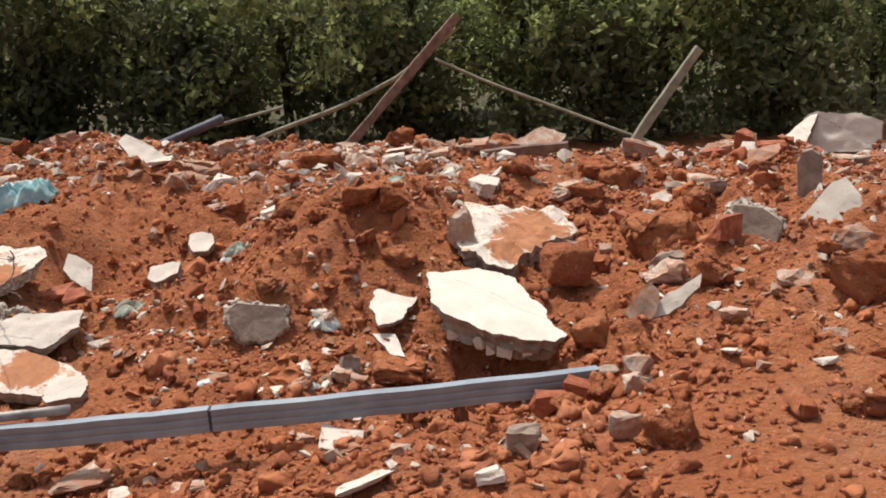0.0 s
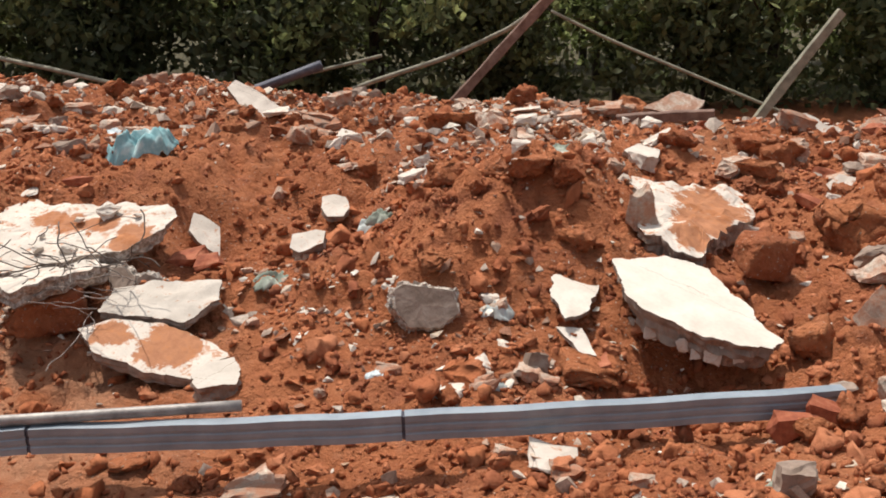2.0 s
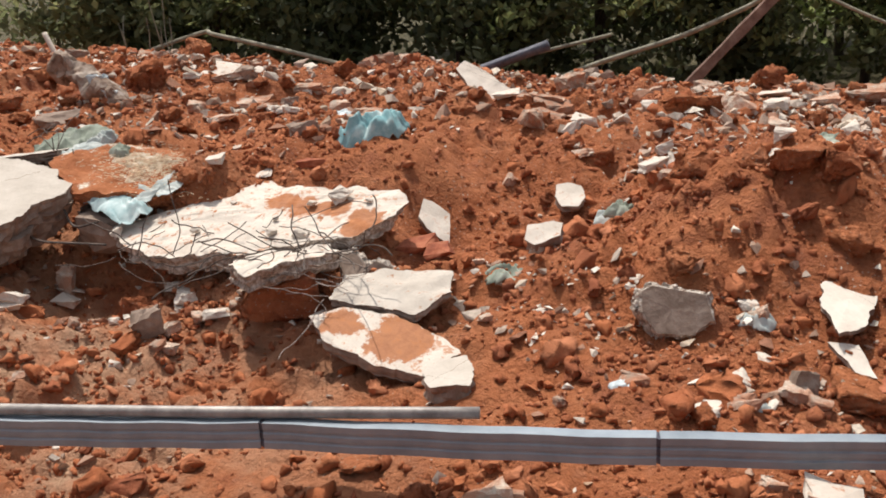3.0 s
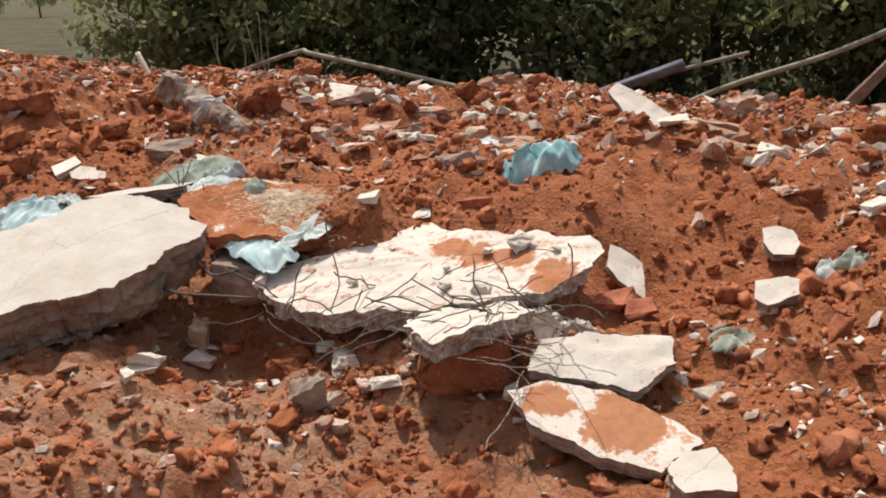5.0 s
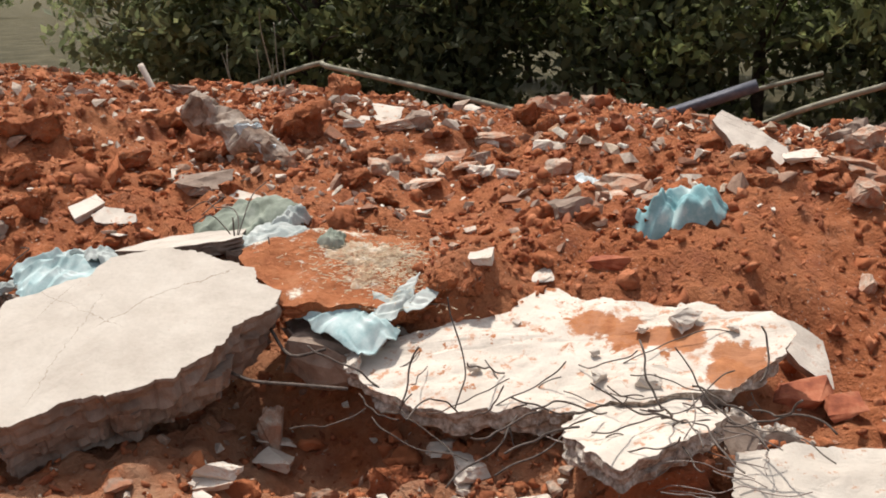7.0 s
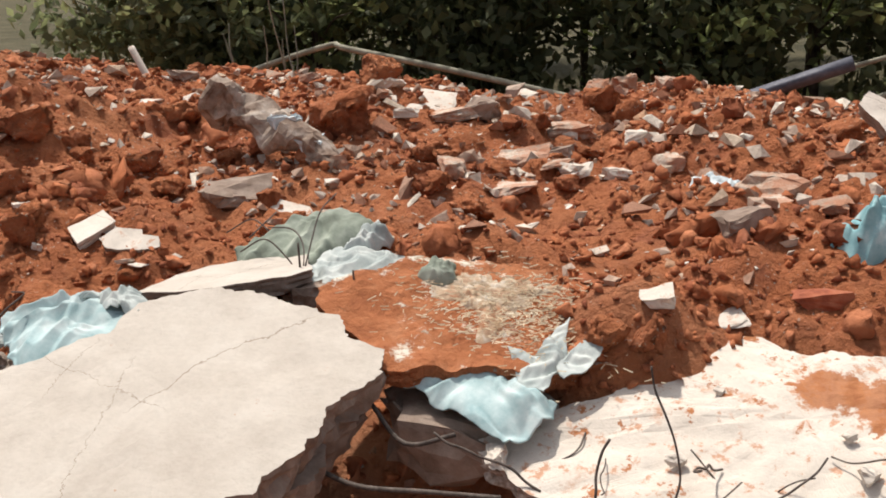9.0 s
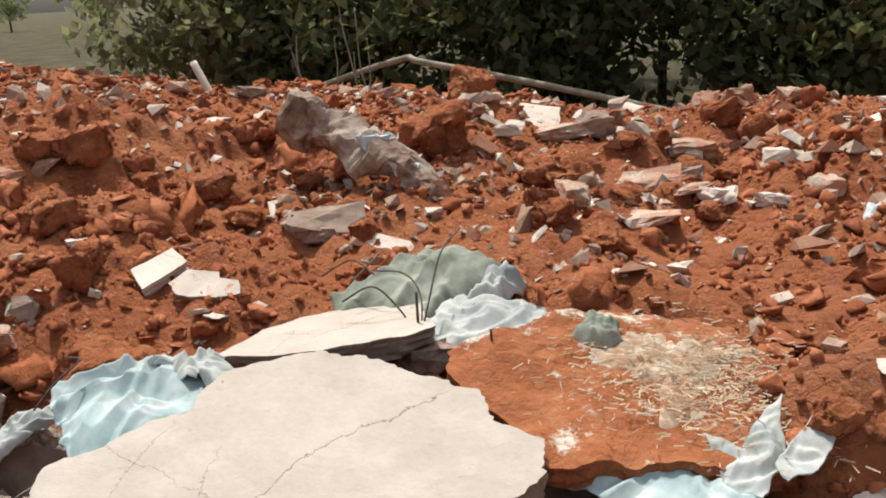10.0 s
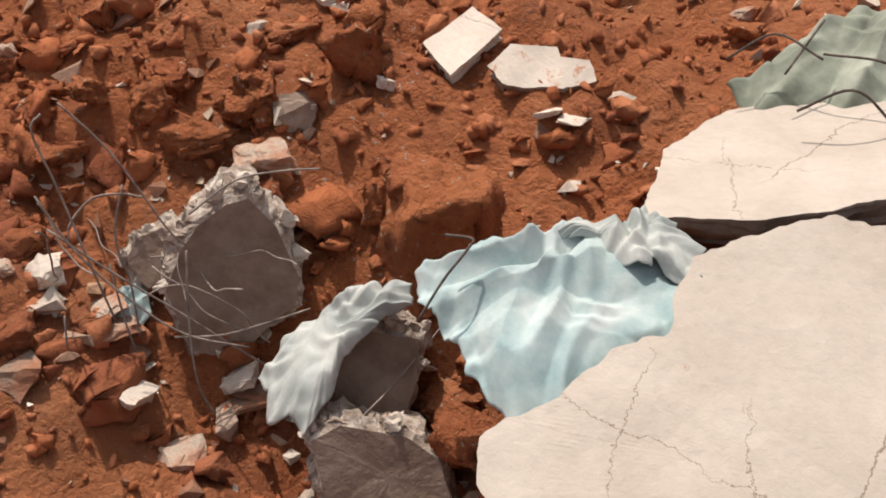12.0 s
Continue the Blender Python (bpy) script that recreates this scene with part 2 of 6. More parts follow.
ROUGH_M = make_plaster("rough_grey_plaster", 0.62, (), (), 0.85)
CRUST_M = make_crust()
BLOCK_M = make_simple("red_block", (0.20, 0.05, 0.025), (0.33, 0.095, 0.045), (0.44, 0.17, 0.09), 18)
STEEL_M = make_simple("galvanised_steel", (0.20, 0.235, 0.27), (0.27, 0.31, 0.35), (0.34, 0.38, 0.42), 5, 0.5, 0.5, 0.3, 0.05)
PIPE_M = make_simple("dusty_steel_pipe", (0.17, 0.15, 0.14), (0.30, 0.27, 0.25), (0.42, 0.38, 0.34), 12, 0.55, 0.4, 0.3, 0.2)
RUST_M = make_simple("rusty_rebar", (0.055, 0.042, 0.036), (0.115, 0.09, 0.076), (0.20, 0.165, 0.14), 40, 0.8, 0.3, 0.2)
WIRE_M = make_simple("grey_wire", (0.17, 0.135, 0.115), (0.29, 0.24, 0.21), (0.42, 0.365, 0.325), 40, 0.7, 0.3, 0.2)
BOARD_M = make_simple("weathered_board", (0.12, 0.068, 0.05), (0.19, 0.115, 0.088), (0.27, 0.185, 0.145), 14)
BAR_M = make_simple("dark_grey_bar", (0.06, 0.06, 0.075), (0.10, 0.10, 0.125), (0.16, 0.16, 0.185), 12, 0.6, 0.4, 0.2)
POLE_M = make_simple("pale_pole", (0.17, 0.155, 0.11), (0.26, 0.24, 0.175), (0.35, 0.325, 0.25), 12, 0.7)
CLOTH_M = make_simple("pale_blue_cloth", (0.27, 0.40, 0.41), (0.41, 0.52, 0.52), (0.60, 0.66, 0.645), 12, 0.8, 0.2, 0, 0.15)
SHEET_M = make_simple("off_white_sheet", (0.27, 0.31, 0.30), (0.42, 0.455, 0.435), (0.60, 0.61, 0.57), 9, 0.75, 0.25, 0, 0.2)
# the pale stop puts fold highlights into the teal colour
TEAL_M = make_simple("teal_cloth", (0.16, 0.33, 0.36), (0.28, 0.47, 0.49), (0.62, 0.73, 0.71), 8, 0.85, 0.2, 0, 0.2)
GREEN_M = make_simple("grey_green_cloth", (0.13, 0.145, 0.11), (0.25, 0.28, 0.225), (0.43, 0.45, 0.38), 6, 0.8, 0.2, 0, 0.2)
TORN_M = make_simple("torn_straw_sheet", (0.34, 0.14, 0.065), (0.47, 0.34, 0.23), (0.70, 0.65, 0.56), 16, 0.85, 0.2, 0, 0.5)
SCRAP_M = make_simple("blue_grey_plastic", (0.28, 0.33, 0.36), (0.48, 0.54, 0.56), (0.68, 0.72, 0.72), 12, 0.5, 0.4, 0, 0.2)
BARK_M = make_simple("bark", (0.03, 0.022, 0.016), (0.06, 0.045, 0.033), (0.11, 0.085, 0.065), 14)
LEAF_M = make_leaf("olive_leaf", (0.16, 0.19, 0.08), (0.38, 0.42, 0.17))
# dark and light copies of the leaf paint shaded and sunlit foliage
DARK_LEAF_M = make_leaf("shaded_leaf_tone", (0.085, 0.105, 0.052), (0.25, 0.27, 0.125))
LIGHT_LEAF_M = make_leaf("sunlit_leaf_tone", (0.17, 0.21, 0.08), (0.45, 0.51, 0.21))
BROWN_M = make_simple("brown_broken_concrete", (0.14, 0.085, 0.06), (0.29, 0.215, 0.165), (0.54, 0.46, 0.39), 13, 0.9, 0.2, 0.0, 0.8)
# broken grey concrete, darkened so the colour carries shade on sides and upright faces
FACE_M = make_simple("shade_toned_concrete", (0.20, 0.14, 0.105), (0.285, 0.21, 0.165), (0.375, 0.295, 0.24), 14, 0.9, 0.2, 0, 0.7)
RIM_M = make_simple("crumbled_mortar", (0.17, 0.115, 0.085), (0.42, 0.345, 0.285), (0.74, 0.68, 0.61), 46, 0.95, 0.15, 0.0, 1.0)
STRAW_M = make_simple("straw", (0.46, 0.32, 0.19), (0.60, 0.48, 0.33), (0.70, 0.62, 0.48), 20)


# ---- the lie of the land ----
# broad swells, then smaller humps and hollows: x, y, reach, height
SWELLS = (
    (-3.0, 3.5, 1.2, -0.439), (-4.0, 10.5, 1.2, -0.5), (0.0, 4.0, 0.5, -0.283), (-6.0, 6.5, 0.5, 0.306),
    (-2.5, 6.0, 0.5, 0.151), (-0.5, 5.5, 0.5, 0.281), (-1.5, 5.5, 0.5, -0.234), (1.5, 9.0, 1.2, -0.249),
    (-6.5, 10.5, 0.5, -0.277), (-5.0, 4.5, 0.5, -0.301), (-7.0, 4.0, 0.5, -0.2), (-3.5, 5.0, 0.5, -0.265),
    (-1.0, 3.5, 0.5, -0.203), (-1.5, 9.5, 0.5, -0.187), (-3.5, 7.0, 0.5, -0.094), (2.5, 5.0, 0.8, 0.169))
HUMPS = (
    (-2.2, 5.70, 0.22, 0.06), (-1.43, 5.0, 0.18, 0.10), (-3.72, 5.62, 0.14, 0.05), (-1.97, 5.42, 0.12, -0.17),     (-5.08, 5.22, 0.24, -0.17), (-3.65, 5.8, 0.2, 0.17), (-2.0, 4.3, 0.33, -0.13), (0.5, 5.25, 0.27, -0.12),
    (-3.4, 5.36, 0.2, 0.05), (-3.05, 5.5, 0.25, 0.1), (-6.6, 9.5, 0.75, -0.13), (0.22, 4.14, 0.2, -0.15),
    (-2.2, 5.62, 0.2, 0.1), (-4.95, 5.12, 0.18, -0.1), (-3.55, 4.98, 0.17, -0.14), (-3.28, 5.32, 0.13, 0.2),
    (-3.12, 5.42, 0.1, 0.1))


def smooth(a, b, v):
    t = np.clip((v - a) / (b - a), 0, 1)
    return t * t * (3 - 2 * t)


def lie(x, y):
    """Height of the rubble heap's smoothed surface."""
    x, y = np.asarray(x, float), np.asarray(y, float)
    z = -0.0913 - 0.0312 * np.clip(x, -9, 5) + 0.0954 * np.clip(y, 1.0, 10.5)
    for cx, cy, s, a in SWELLS + HUMPS:
        z = z + a * np.exp(-((x - cx) ** 2 + (y - cy) ** 2) / (2 * s * s))
    crest = np.interp(x, (-9, -7, -5, -3.3, -2.6, -1, 1, 3.5), (9.2, 9.5, 9.8, 9.6, 8.1, 7.8, 8.0, 6.9))
    z = z * (1 - 0.96 * smooth(0.0, 1.9, y - crest))
    z = z * (1 - smooth(3.5, 9, x)) * (1 - smooth(9, 16, -x))
    return np.maximum(z, -0.12)

LATTICE = np.random.RandomState(4).rand(6, 256, 256)


def bumps(x, y, size, layer):
    """Smooth value noise, 0 to 1, of the given grain in metres."""
    u, v = np.asarray(x) / size + 71.3, np.asarray(y) / size + 37.9
    i, j = np.floor(u).astype(int), np.floor(v).astype(int)
    a, b = u - i, v - j
    a, b = a * a * (3 - 2 * a), b * b * (3 - 2 * b)
    g = LATTICE[layer]
    i0, i1, j0, j1 = i % 256, (i + 1) % 256, j % 256, (j + 1) % 256
    return (g[i0, j0] * (1 - a) + g[i1, j0] * a) * (1 - b) + (g[i0, j1] * (1 - a) + g[i1, j1] * a) * b


# calm drifts of fine soil: x, y, reach
SANDY = ((-2.1, 5.7, 0.33), (-1.85, 5.45, 0.28), (1.0, 2.9, 0.45), (1.5, 3.1, 0.4), (-3.3, 6.2, 0.4), (-4.95, 5.62, 0.16), (-0.25, 4.75, 0.2))


def sandy(x, y):
    """1 on the calm drifts, 0 elsewhere."""
    x, y = np.asarray(x, float), np.asarray(y, float)
    return np.clip(sum(np.exp(-((x - cx) ** 2 + (y - cy) ** 2) / (2 * s * s)) for cx, cy, s in SANDY), 0, 1)


def roughness(x, y):
    """How churned the soil is: calmer on the trodden strip in front and on the sandy mounds."""
    r = 0.35 + 1.25 * bumps(x, y, 1.0, 0)
    r = r * (0.55 + 0.45 * smooth(3.0, 4.2, np.asarray(y)))
    r = r * (1 - 0.6 * sandy(x, y))
    far = smooth(10.8, 12.5, np.asarray(y)) + smooth(9, 12, -np.asarray(x)) + smooth(4.5, 7, np.asarray(x)) + smooth(-2.0, -0.3, -np.asarray(y))
    return r * (1 - 0.85 * np.clip(far, 0, 1))


def ground_z(x, y):
    r = roughness(x, y)
    z = lie(x, y) + r * 0.16 * (bumps(x, y, 0.62, 1) - 0.5)
    z = z + r * 0.06 * (np.abs(bumps(x, y, 0.26, 2) - 0.5) * 2 - 0.45)
    z = z + r * (0.05 * lumps(x, y, 0.23, 0) + 0.052 * lumps(x, y, 0.12, 3) + 0.03 * lumps(x, y, 0.07, 1) - 0.062)
    return z + r * 0.03 * (bumps(x, y, 0.05, 4) - 0.5)


def lumps(x, y, size, layer):
    """Packed clods of about that size: the highest of the domes that jittered cells raise, 0 to 1."""
    u, v = np.asarray(x) / size + 71.3, np.asarray(y) / size + 37.9
    i, j = np.floor(u).astype(int), np.floor(v).astype(int)
    a, b, c = LATTICE[layer], LATTICE[(layer + 1) % 6], LATTICE[(layer + 2) % 6]
    best = np.zeros(u.shape)
    for di in (-1, 0, 1):
        for dj in (-1, 0, 1):
            p, q = (i + di) % 256, (j + dj) % 256
            d = (u - i - di - a[p, q]) ** 2 + (v - j - dj - b[p, q]) ** 2
            h = c[p, q]
            best = np.maximum(best, h * np.clip(1.15 - d / (0.25 + 0.5 * h), 0, 0.85))
    return best


def height_at(x, y):
    return float(ground_z(np.array([x]), np.array([y]))[0])


def spread(lo, hi, step, reach):
    """Even steps between lo and hi, widening ones out to reach on both sides."""
    mid = np.arange(lo, hi + step / 2, step)
    out = step * 1.22 ** np.arange(1, 60)
    out = np.cumsum(out)
    out = out[out < reach]
    return np.concatenate([lo - out[::-1], mid, hi + out])


def solid(name, verts, faces, materials, picks=None, even=False):
    me = bpy.data.meshes.new(name)
    me.from_pydata(verts, [], faces)
    for m in materials:
        me.materials.append(m)
    if picks is not None:
        me.polygons.foreach_set("material_index", picks)
    me.polygons.foreach_set("use_smooth", [even] * len(me.polygons))
    me.update()
    return me


def build_ground():
    xs, ys = spread(-8.2, 3.6, 0.02, 900), spread(2.4, 9.9, 0.02, 900)
    gx, gy = np.meshgrid(xs, ys)
    gz = ground_z(gx, gy)
    n, k = len(xs), len(ys)
    idx = np.arange(n * k).reshape(k, n)
    quads = np.stack([idx[:-1, :-1], idx[:-1, 1:], idx[1:, 1:], idx[1:, :-1]], -1).reshape(-1, 4)
    me = bpy.data.meshes.new("ground")
    me.vertices.add(n * k)
    me.vertices.foreach_set("co", np.stack([gx, gy, gz], -1).ravel())
    me.loops.add(quads.size)
    me.loops.foreach_set("vertex_index", quads.ravel())
    me.polygons.add(len(quads))
    me.polygons.foreach_set("loop_start", np.arange(0, quads.size, 4))
    me.polygons.foreach_set("use_smooth", np.ones(len(quads), bool))
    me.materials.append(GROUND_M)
    me.update(calc_edges=True)
    me.validate()
    return tagged(new("ground", me), "churned rust-red soil ground with dry grass beyond", "ground", kind="structure")


build_ground()


# ---- makers ----
def part(name, mesh, parent, label="", m=None):
    ob = new(name, mesh)
    ob.parent = parent
    if m is not None:
        ob.matrix_basis = m
    if label:
        ob["label"] = label
    return ob


def thing(name, x, y, z, label, category, group="", rz=0.0):
    ob = new(name)
    ob.matrix_basis = pose(x, y, z, 0, 0, rz)
    return tagged(ob, label, category, group)


def shard_mesh(name, w, d, h, seed, materials, rough=0.5, corners=8, cut=None):
    """An angular broken lump: the hull of jittered box corners, split and roughened."""
    rng = random.Random(seed * 7 + 3)
    bm = bmesh.new()
    for sx in (-1, 1):
        for sy in (-1, 1):
            for sz in (-1, 1):
                if rng.random() < 0.25 * rough * 2:
                    continue
                bm.verts.new((sx * rng.uniform(0.45, 1), sy * rng.uniform(0.45, 1), sz * rng.uniform(0.45, 1)))
    for _ in range(corners):
        v = Vector((rng.gauss(0, 1), rng.gauss(0, 1), rng.gauss(0, 1))).normalized()
        bm.verts.new(v * rng.uniform(0.9, 1.1))
    hull = bmesh.ops.convex_hull(bm, input=bm.verts[:])
    bmesh.ops.delete(bm, geom=[g for g in hull["geom_interior"] if isinstance(g, bmesh.types.BMVert)], context="VERTS")
    crumbly = materials[0] is SOIL_M and max(w, d) > 0.07
    bmesh.ops.subdivide_edges(bm, edges=bm.edges[:], cuts=5 if crumbly else 3, use_grid_fill=True)
    off = Vector((rng.uniform(0, 90), rng.uniform(0, 90), 0))
    size = max(w, d, h)
    for v in bm.verts:
        n = noise.noise_vector(v.co * 1.6 + off) * 0.13 + noise.noise_vector(v.co * 4.2 + off) * 0.10 + noise.noise_vector(v.co * 9 + off) * 0.075
        if crumbly:
            n += noise.noise_vector(v.co * 17 + off) * 0.045
        v.co += n * rough * 2
        v.co = Vector((v.co.x * w / 2, v.co.y * d / 2, v.co.z * h / 2))
        if cut:
            way, k = Vector(cut[:3]).normalized(), cut[3] * size
            over = v.co.dot(way) - k
            if over > 0:
                v.co -= way * over
    me = bpy.data.meshes.new(name)
    bmesh.ops.recalc_face_normals(bm, faces=bm.faces[:])
    bm.to_mesh(me)
    bm.free()
    for m in materials:
        me.materials.append(m)
    if materials[0] is SOIL_M:
        me.polygons.foreach_set("use_smooth", [True] * len(me.polygons))
    return me


CONCRETE_LABELS = ("grey broken concrete chunk on red soil", "rough grey concrete fragment dusted with red earth", "angular grey concrete lump half sunk in soil")
PLASTER_LABELS = ("cream plaster piece lying on red soil", "pale flat broken render shard on the heap", "off-white plaster fragment among red clods")
BOULDER_LABELS = ("rust-red earth boulder on the rubble heap", "crumbly reddish-brown soil lump among debris")
BLOCK_LABELS = ("dull red broken block coated in earth", "red-brown squared masonry fragment on the soil")


def rest(ob, x, y, h, rz, seed, sink=0.2, tilt=14):
    rng = random.Random(seed)
    ob.matrix_basis = pose(x, y, height_at(x, y) + h * (0.5 - sink), rng.uniform(-tilt, tilt), rng.uniform(-tilt, tilt), rz)
    return ob


def concrete_chunk(x, y, w, d, h, rz, seed):
    ob = new("concrete_chunk", shard_mesh("concrete_chunk", w, d, h, seed, [CONCRETE_M], 0.62))
    return tagged(rest(ob, x, y, h, rz, seed), CONCRETE_LABELS[seed % 3], "rubble", "broken concrete on the heap")


def plaster_piece(x, y, w, d, h, rz, seed):
    ob = new("plaster_piece", shard_mesh("plaster_piece", w, d * 1.1, h * 0.8, seed, [PLASTER_M], 0.4, 5))
    return tagged(rest(ob, x, y, h, rz, seed, 0.15, 18), PLASTER_LABELS[seed % 3], "rubble", "plaster pieces on the heap")


def soil_boulder(x, y, w, d, h, rz, seed):
    ob = new("soil_boulder", shard_mesh("soil_boulder", w * 1.05, d * 1.1, h * 1.2, seed, [SOIL_M], 0.75, 12))
    return tagged(rest(ob, x, y, h, rz, seed, 0.22), BOULDER_LABELS[seed % 2], "boulder", "earth boulders on the heap")


def grey_block(x, y, w, d, h, rz, seed):
    ob = new("grey_block", shard_mesh("grey_block", w, d, h, seed, [FACE_M], 0.5, 7))
    return tagged(rest(ob, x, y, h, rz, seed, 0.18, 10), "grey broken concrete block, darkened for its rough shaded face", "rubble", "dark concrete blocks")


def block_fragment(x, y, w, d, h, rz, seed):
    ob = new("block_fragment", shard_mesh("block_fragment", w, d, h, seed, [BLOCK_M], 0.25, 3))
    return tagged(rest(ob, x, y, h, rz, seed, 0.15), BLOCK_LABELS[seed % 2], "rubble", "red block fragments")


def plastic_scrap(x, y, w, d, h, rz, seed):
    rim = [(x + w * 0.55 * math.cos(a) * f, y + d * 0.6 * math.sin(a) * f) for a, f in ((0.2, 1.0), (0.9, 0.8), (1.7, 1.0), (2.6, 0.75), (3.4, 1.0), (4.3, 0.8), (5.3, 0.95))]
    return sheet("plastic_scrap", rim, (height_at(x, y) + 0.3 * h, 0.0, 0.25), 0.45 * h, seed, (SCRAP_M, SHEET_M, GREEN_M)[seed % 3], ("crumpled blue-grey plastic scrap on the rubble", "crumpled off-white sheet scrap among clods", "crumpled grey-green sheet scrap half buried in soil")[seed % 3], "plastic scrap",
                 fold=0.5 * w, jag=0.02 + 0.06 * w, limp=0.3 * h, rings=16, step=0.012)


def sheet(name, outline, plane, amp, seed, material, label, category="cloth", peaks=(), fold=0.16, jag=0.022, limp=0.03, flow=None, rings=34, step=0.008):
    """A creased sheet of the given outline in plan, lying on a sloping plane; peaks lift it: x, y, reach, height."""
    rng = random.Random(seed * 17 + 5)
    off = Vector((rng.uniform(0, 90), rng.uniform(0, 90), rng.uniform(0, 90)))
    cx, cy = sum(p[0] for p in outline) / len(outline), sum(p[1] for p in outline) / len(outline)
    z0, ax, ay = plane
    rim = []
    for (x0, y0), (x1, y1) in zip(outline, outline[1:] + outline[:1]):
        k = max(1, round(math.hypot(x1 - x0, y1 - y0) / step))
        for i in range(k):
            r = Vector((x0 + (x1 - x0) * i / k - cx, y0 + (y1 - y0) * i / k, 0)) - Vector((0, cy, 0))
            rim.append(r * (1 + jag / max(r.length, 0.05) * (1.6 * noise.noise(r * 9 + off) + 1.1 * noise.noise(r * 26 + off) + 0.5 * noise.noise(r * 70 + off))))
    if sum(p.x * q.y - p.y * q.x for p, q in zip(rim, rim[1:] + rim[:1])) < 0:
        rim.reverse()
    lead = rng.uniform(0, math.pi) if flow is None else math.radians(flow)
    n = len(rim)
    flat = np.array([(r.x * k / rings, r.y * k / rings) for k in range(1, rings + 1) for r in rim])
    warp = np.array([tuple(noise.noise_vector(Vector((x, y, 0)) * (0.9 / fold) + off))[:2] for x, y in flat]) * 0.20 * fold
    q = flat + warp
    reach = max(r.length for r in rim)
    size = min(fold, reach * 0.6)
    z = np.zeros(len(q))
    # zigzag folds in four directions, each fading in and out over the cloth
    for k, (turn, gap, steep) in enumerate(((0.0, 0.95, 0.20), (0.55, 0.55, 0.18), (-0.7, 0.38, 0.15), (1.5, 0.6, 0.13))):
        a, gap = lead + turn + rng.uniform(-0.2, 0.2), size * gap
        shift = rng.random()
        fade = np.array([noise.noise(Vector((x, y, k)) * (0.9 / gap) * 0.6 + off) for x, y in flat])
        d = (-q[:, 0] * math.sin(a) + q[:, 1] * math.cos(a)) / gap + shift + 1.3 * fade
        fold_line = np.abs((d % 1.0) * 2 - 1) - 0.5
        z += gap * steep * 2 * fold_line * np.clip(0.45 + 1.6 * fade, 0.0, 1.1)
    z *= amp / 0.035
    for px, py, far, lift in peaks:
        z += lift * np.maximum(0.0, 1 - np.hypot(flat[:, 0] + cx - px, flat[:, 1] + cy - py) / far)
    s = np.repeat(np.arange(1, rings + 1) / rings, n)
    z += ax * flat[:, 0] + ay * flat[:, 1] - limp * s ** 4
    verts = [(0.0, 0.0, 0.0)] + [(float(x), float(y), float(h)) for (x, y), h in zip(flat, z)]
    faces = []
    verts[0] = tuple(sum(v[i] for v in verts[1:n + 1]) / n for i in range(3))
    for i in range(n):
        j = (i + 1) % n
        faces.append((0, 1 + i, 1 + j))
        for k in range(rings - 1):
            lo, hi = 1 + k * n, 1 + (k + 1) * n
            faces.append((lo + i, hi + i, hi + j, lo + j))
    ob = new(name, solid(name, verts, faces, [material], None, True))
    thick = ob.modifiers.new("thickness", "SOLIDIFY")
    thick.thickness = 0.003
    ob.matrix_basis = pose(cx, cy, z0)
    return tagged(ob, label, category)


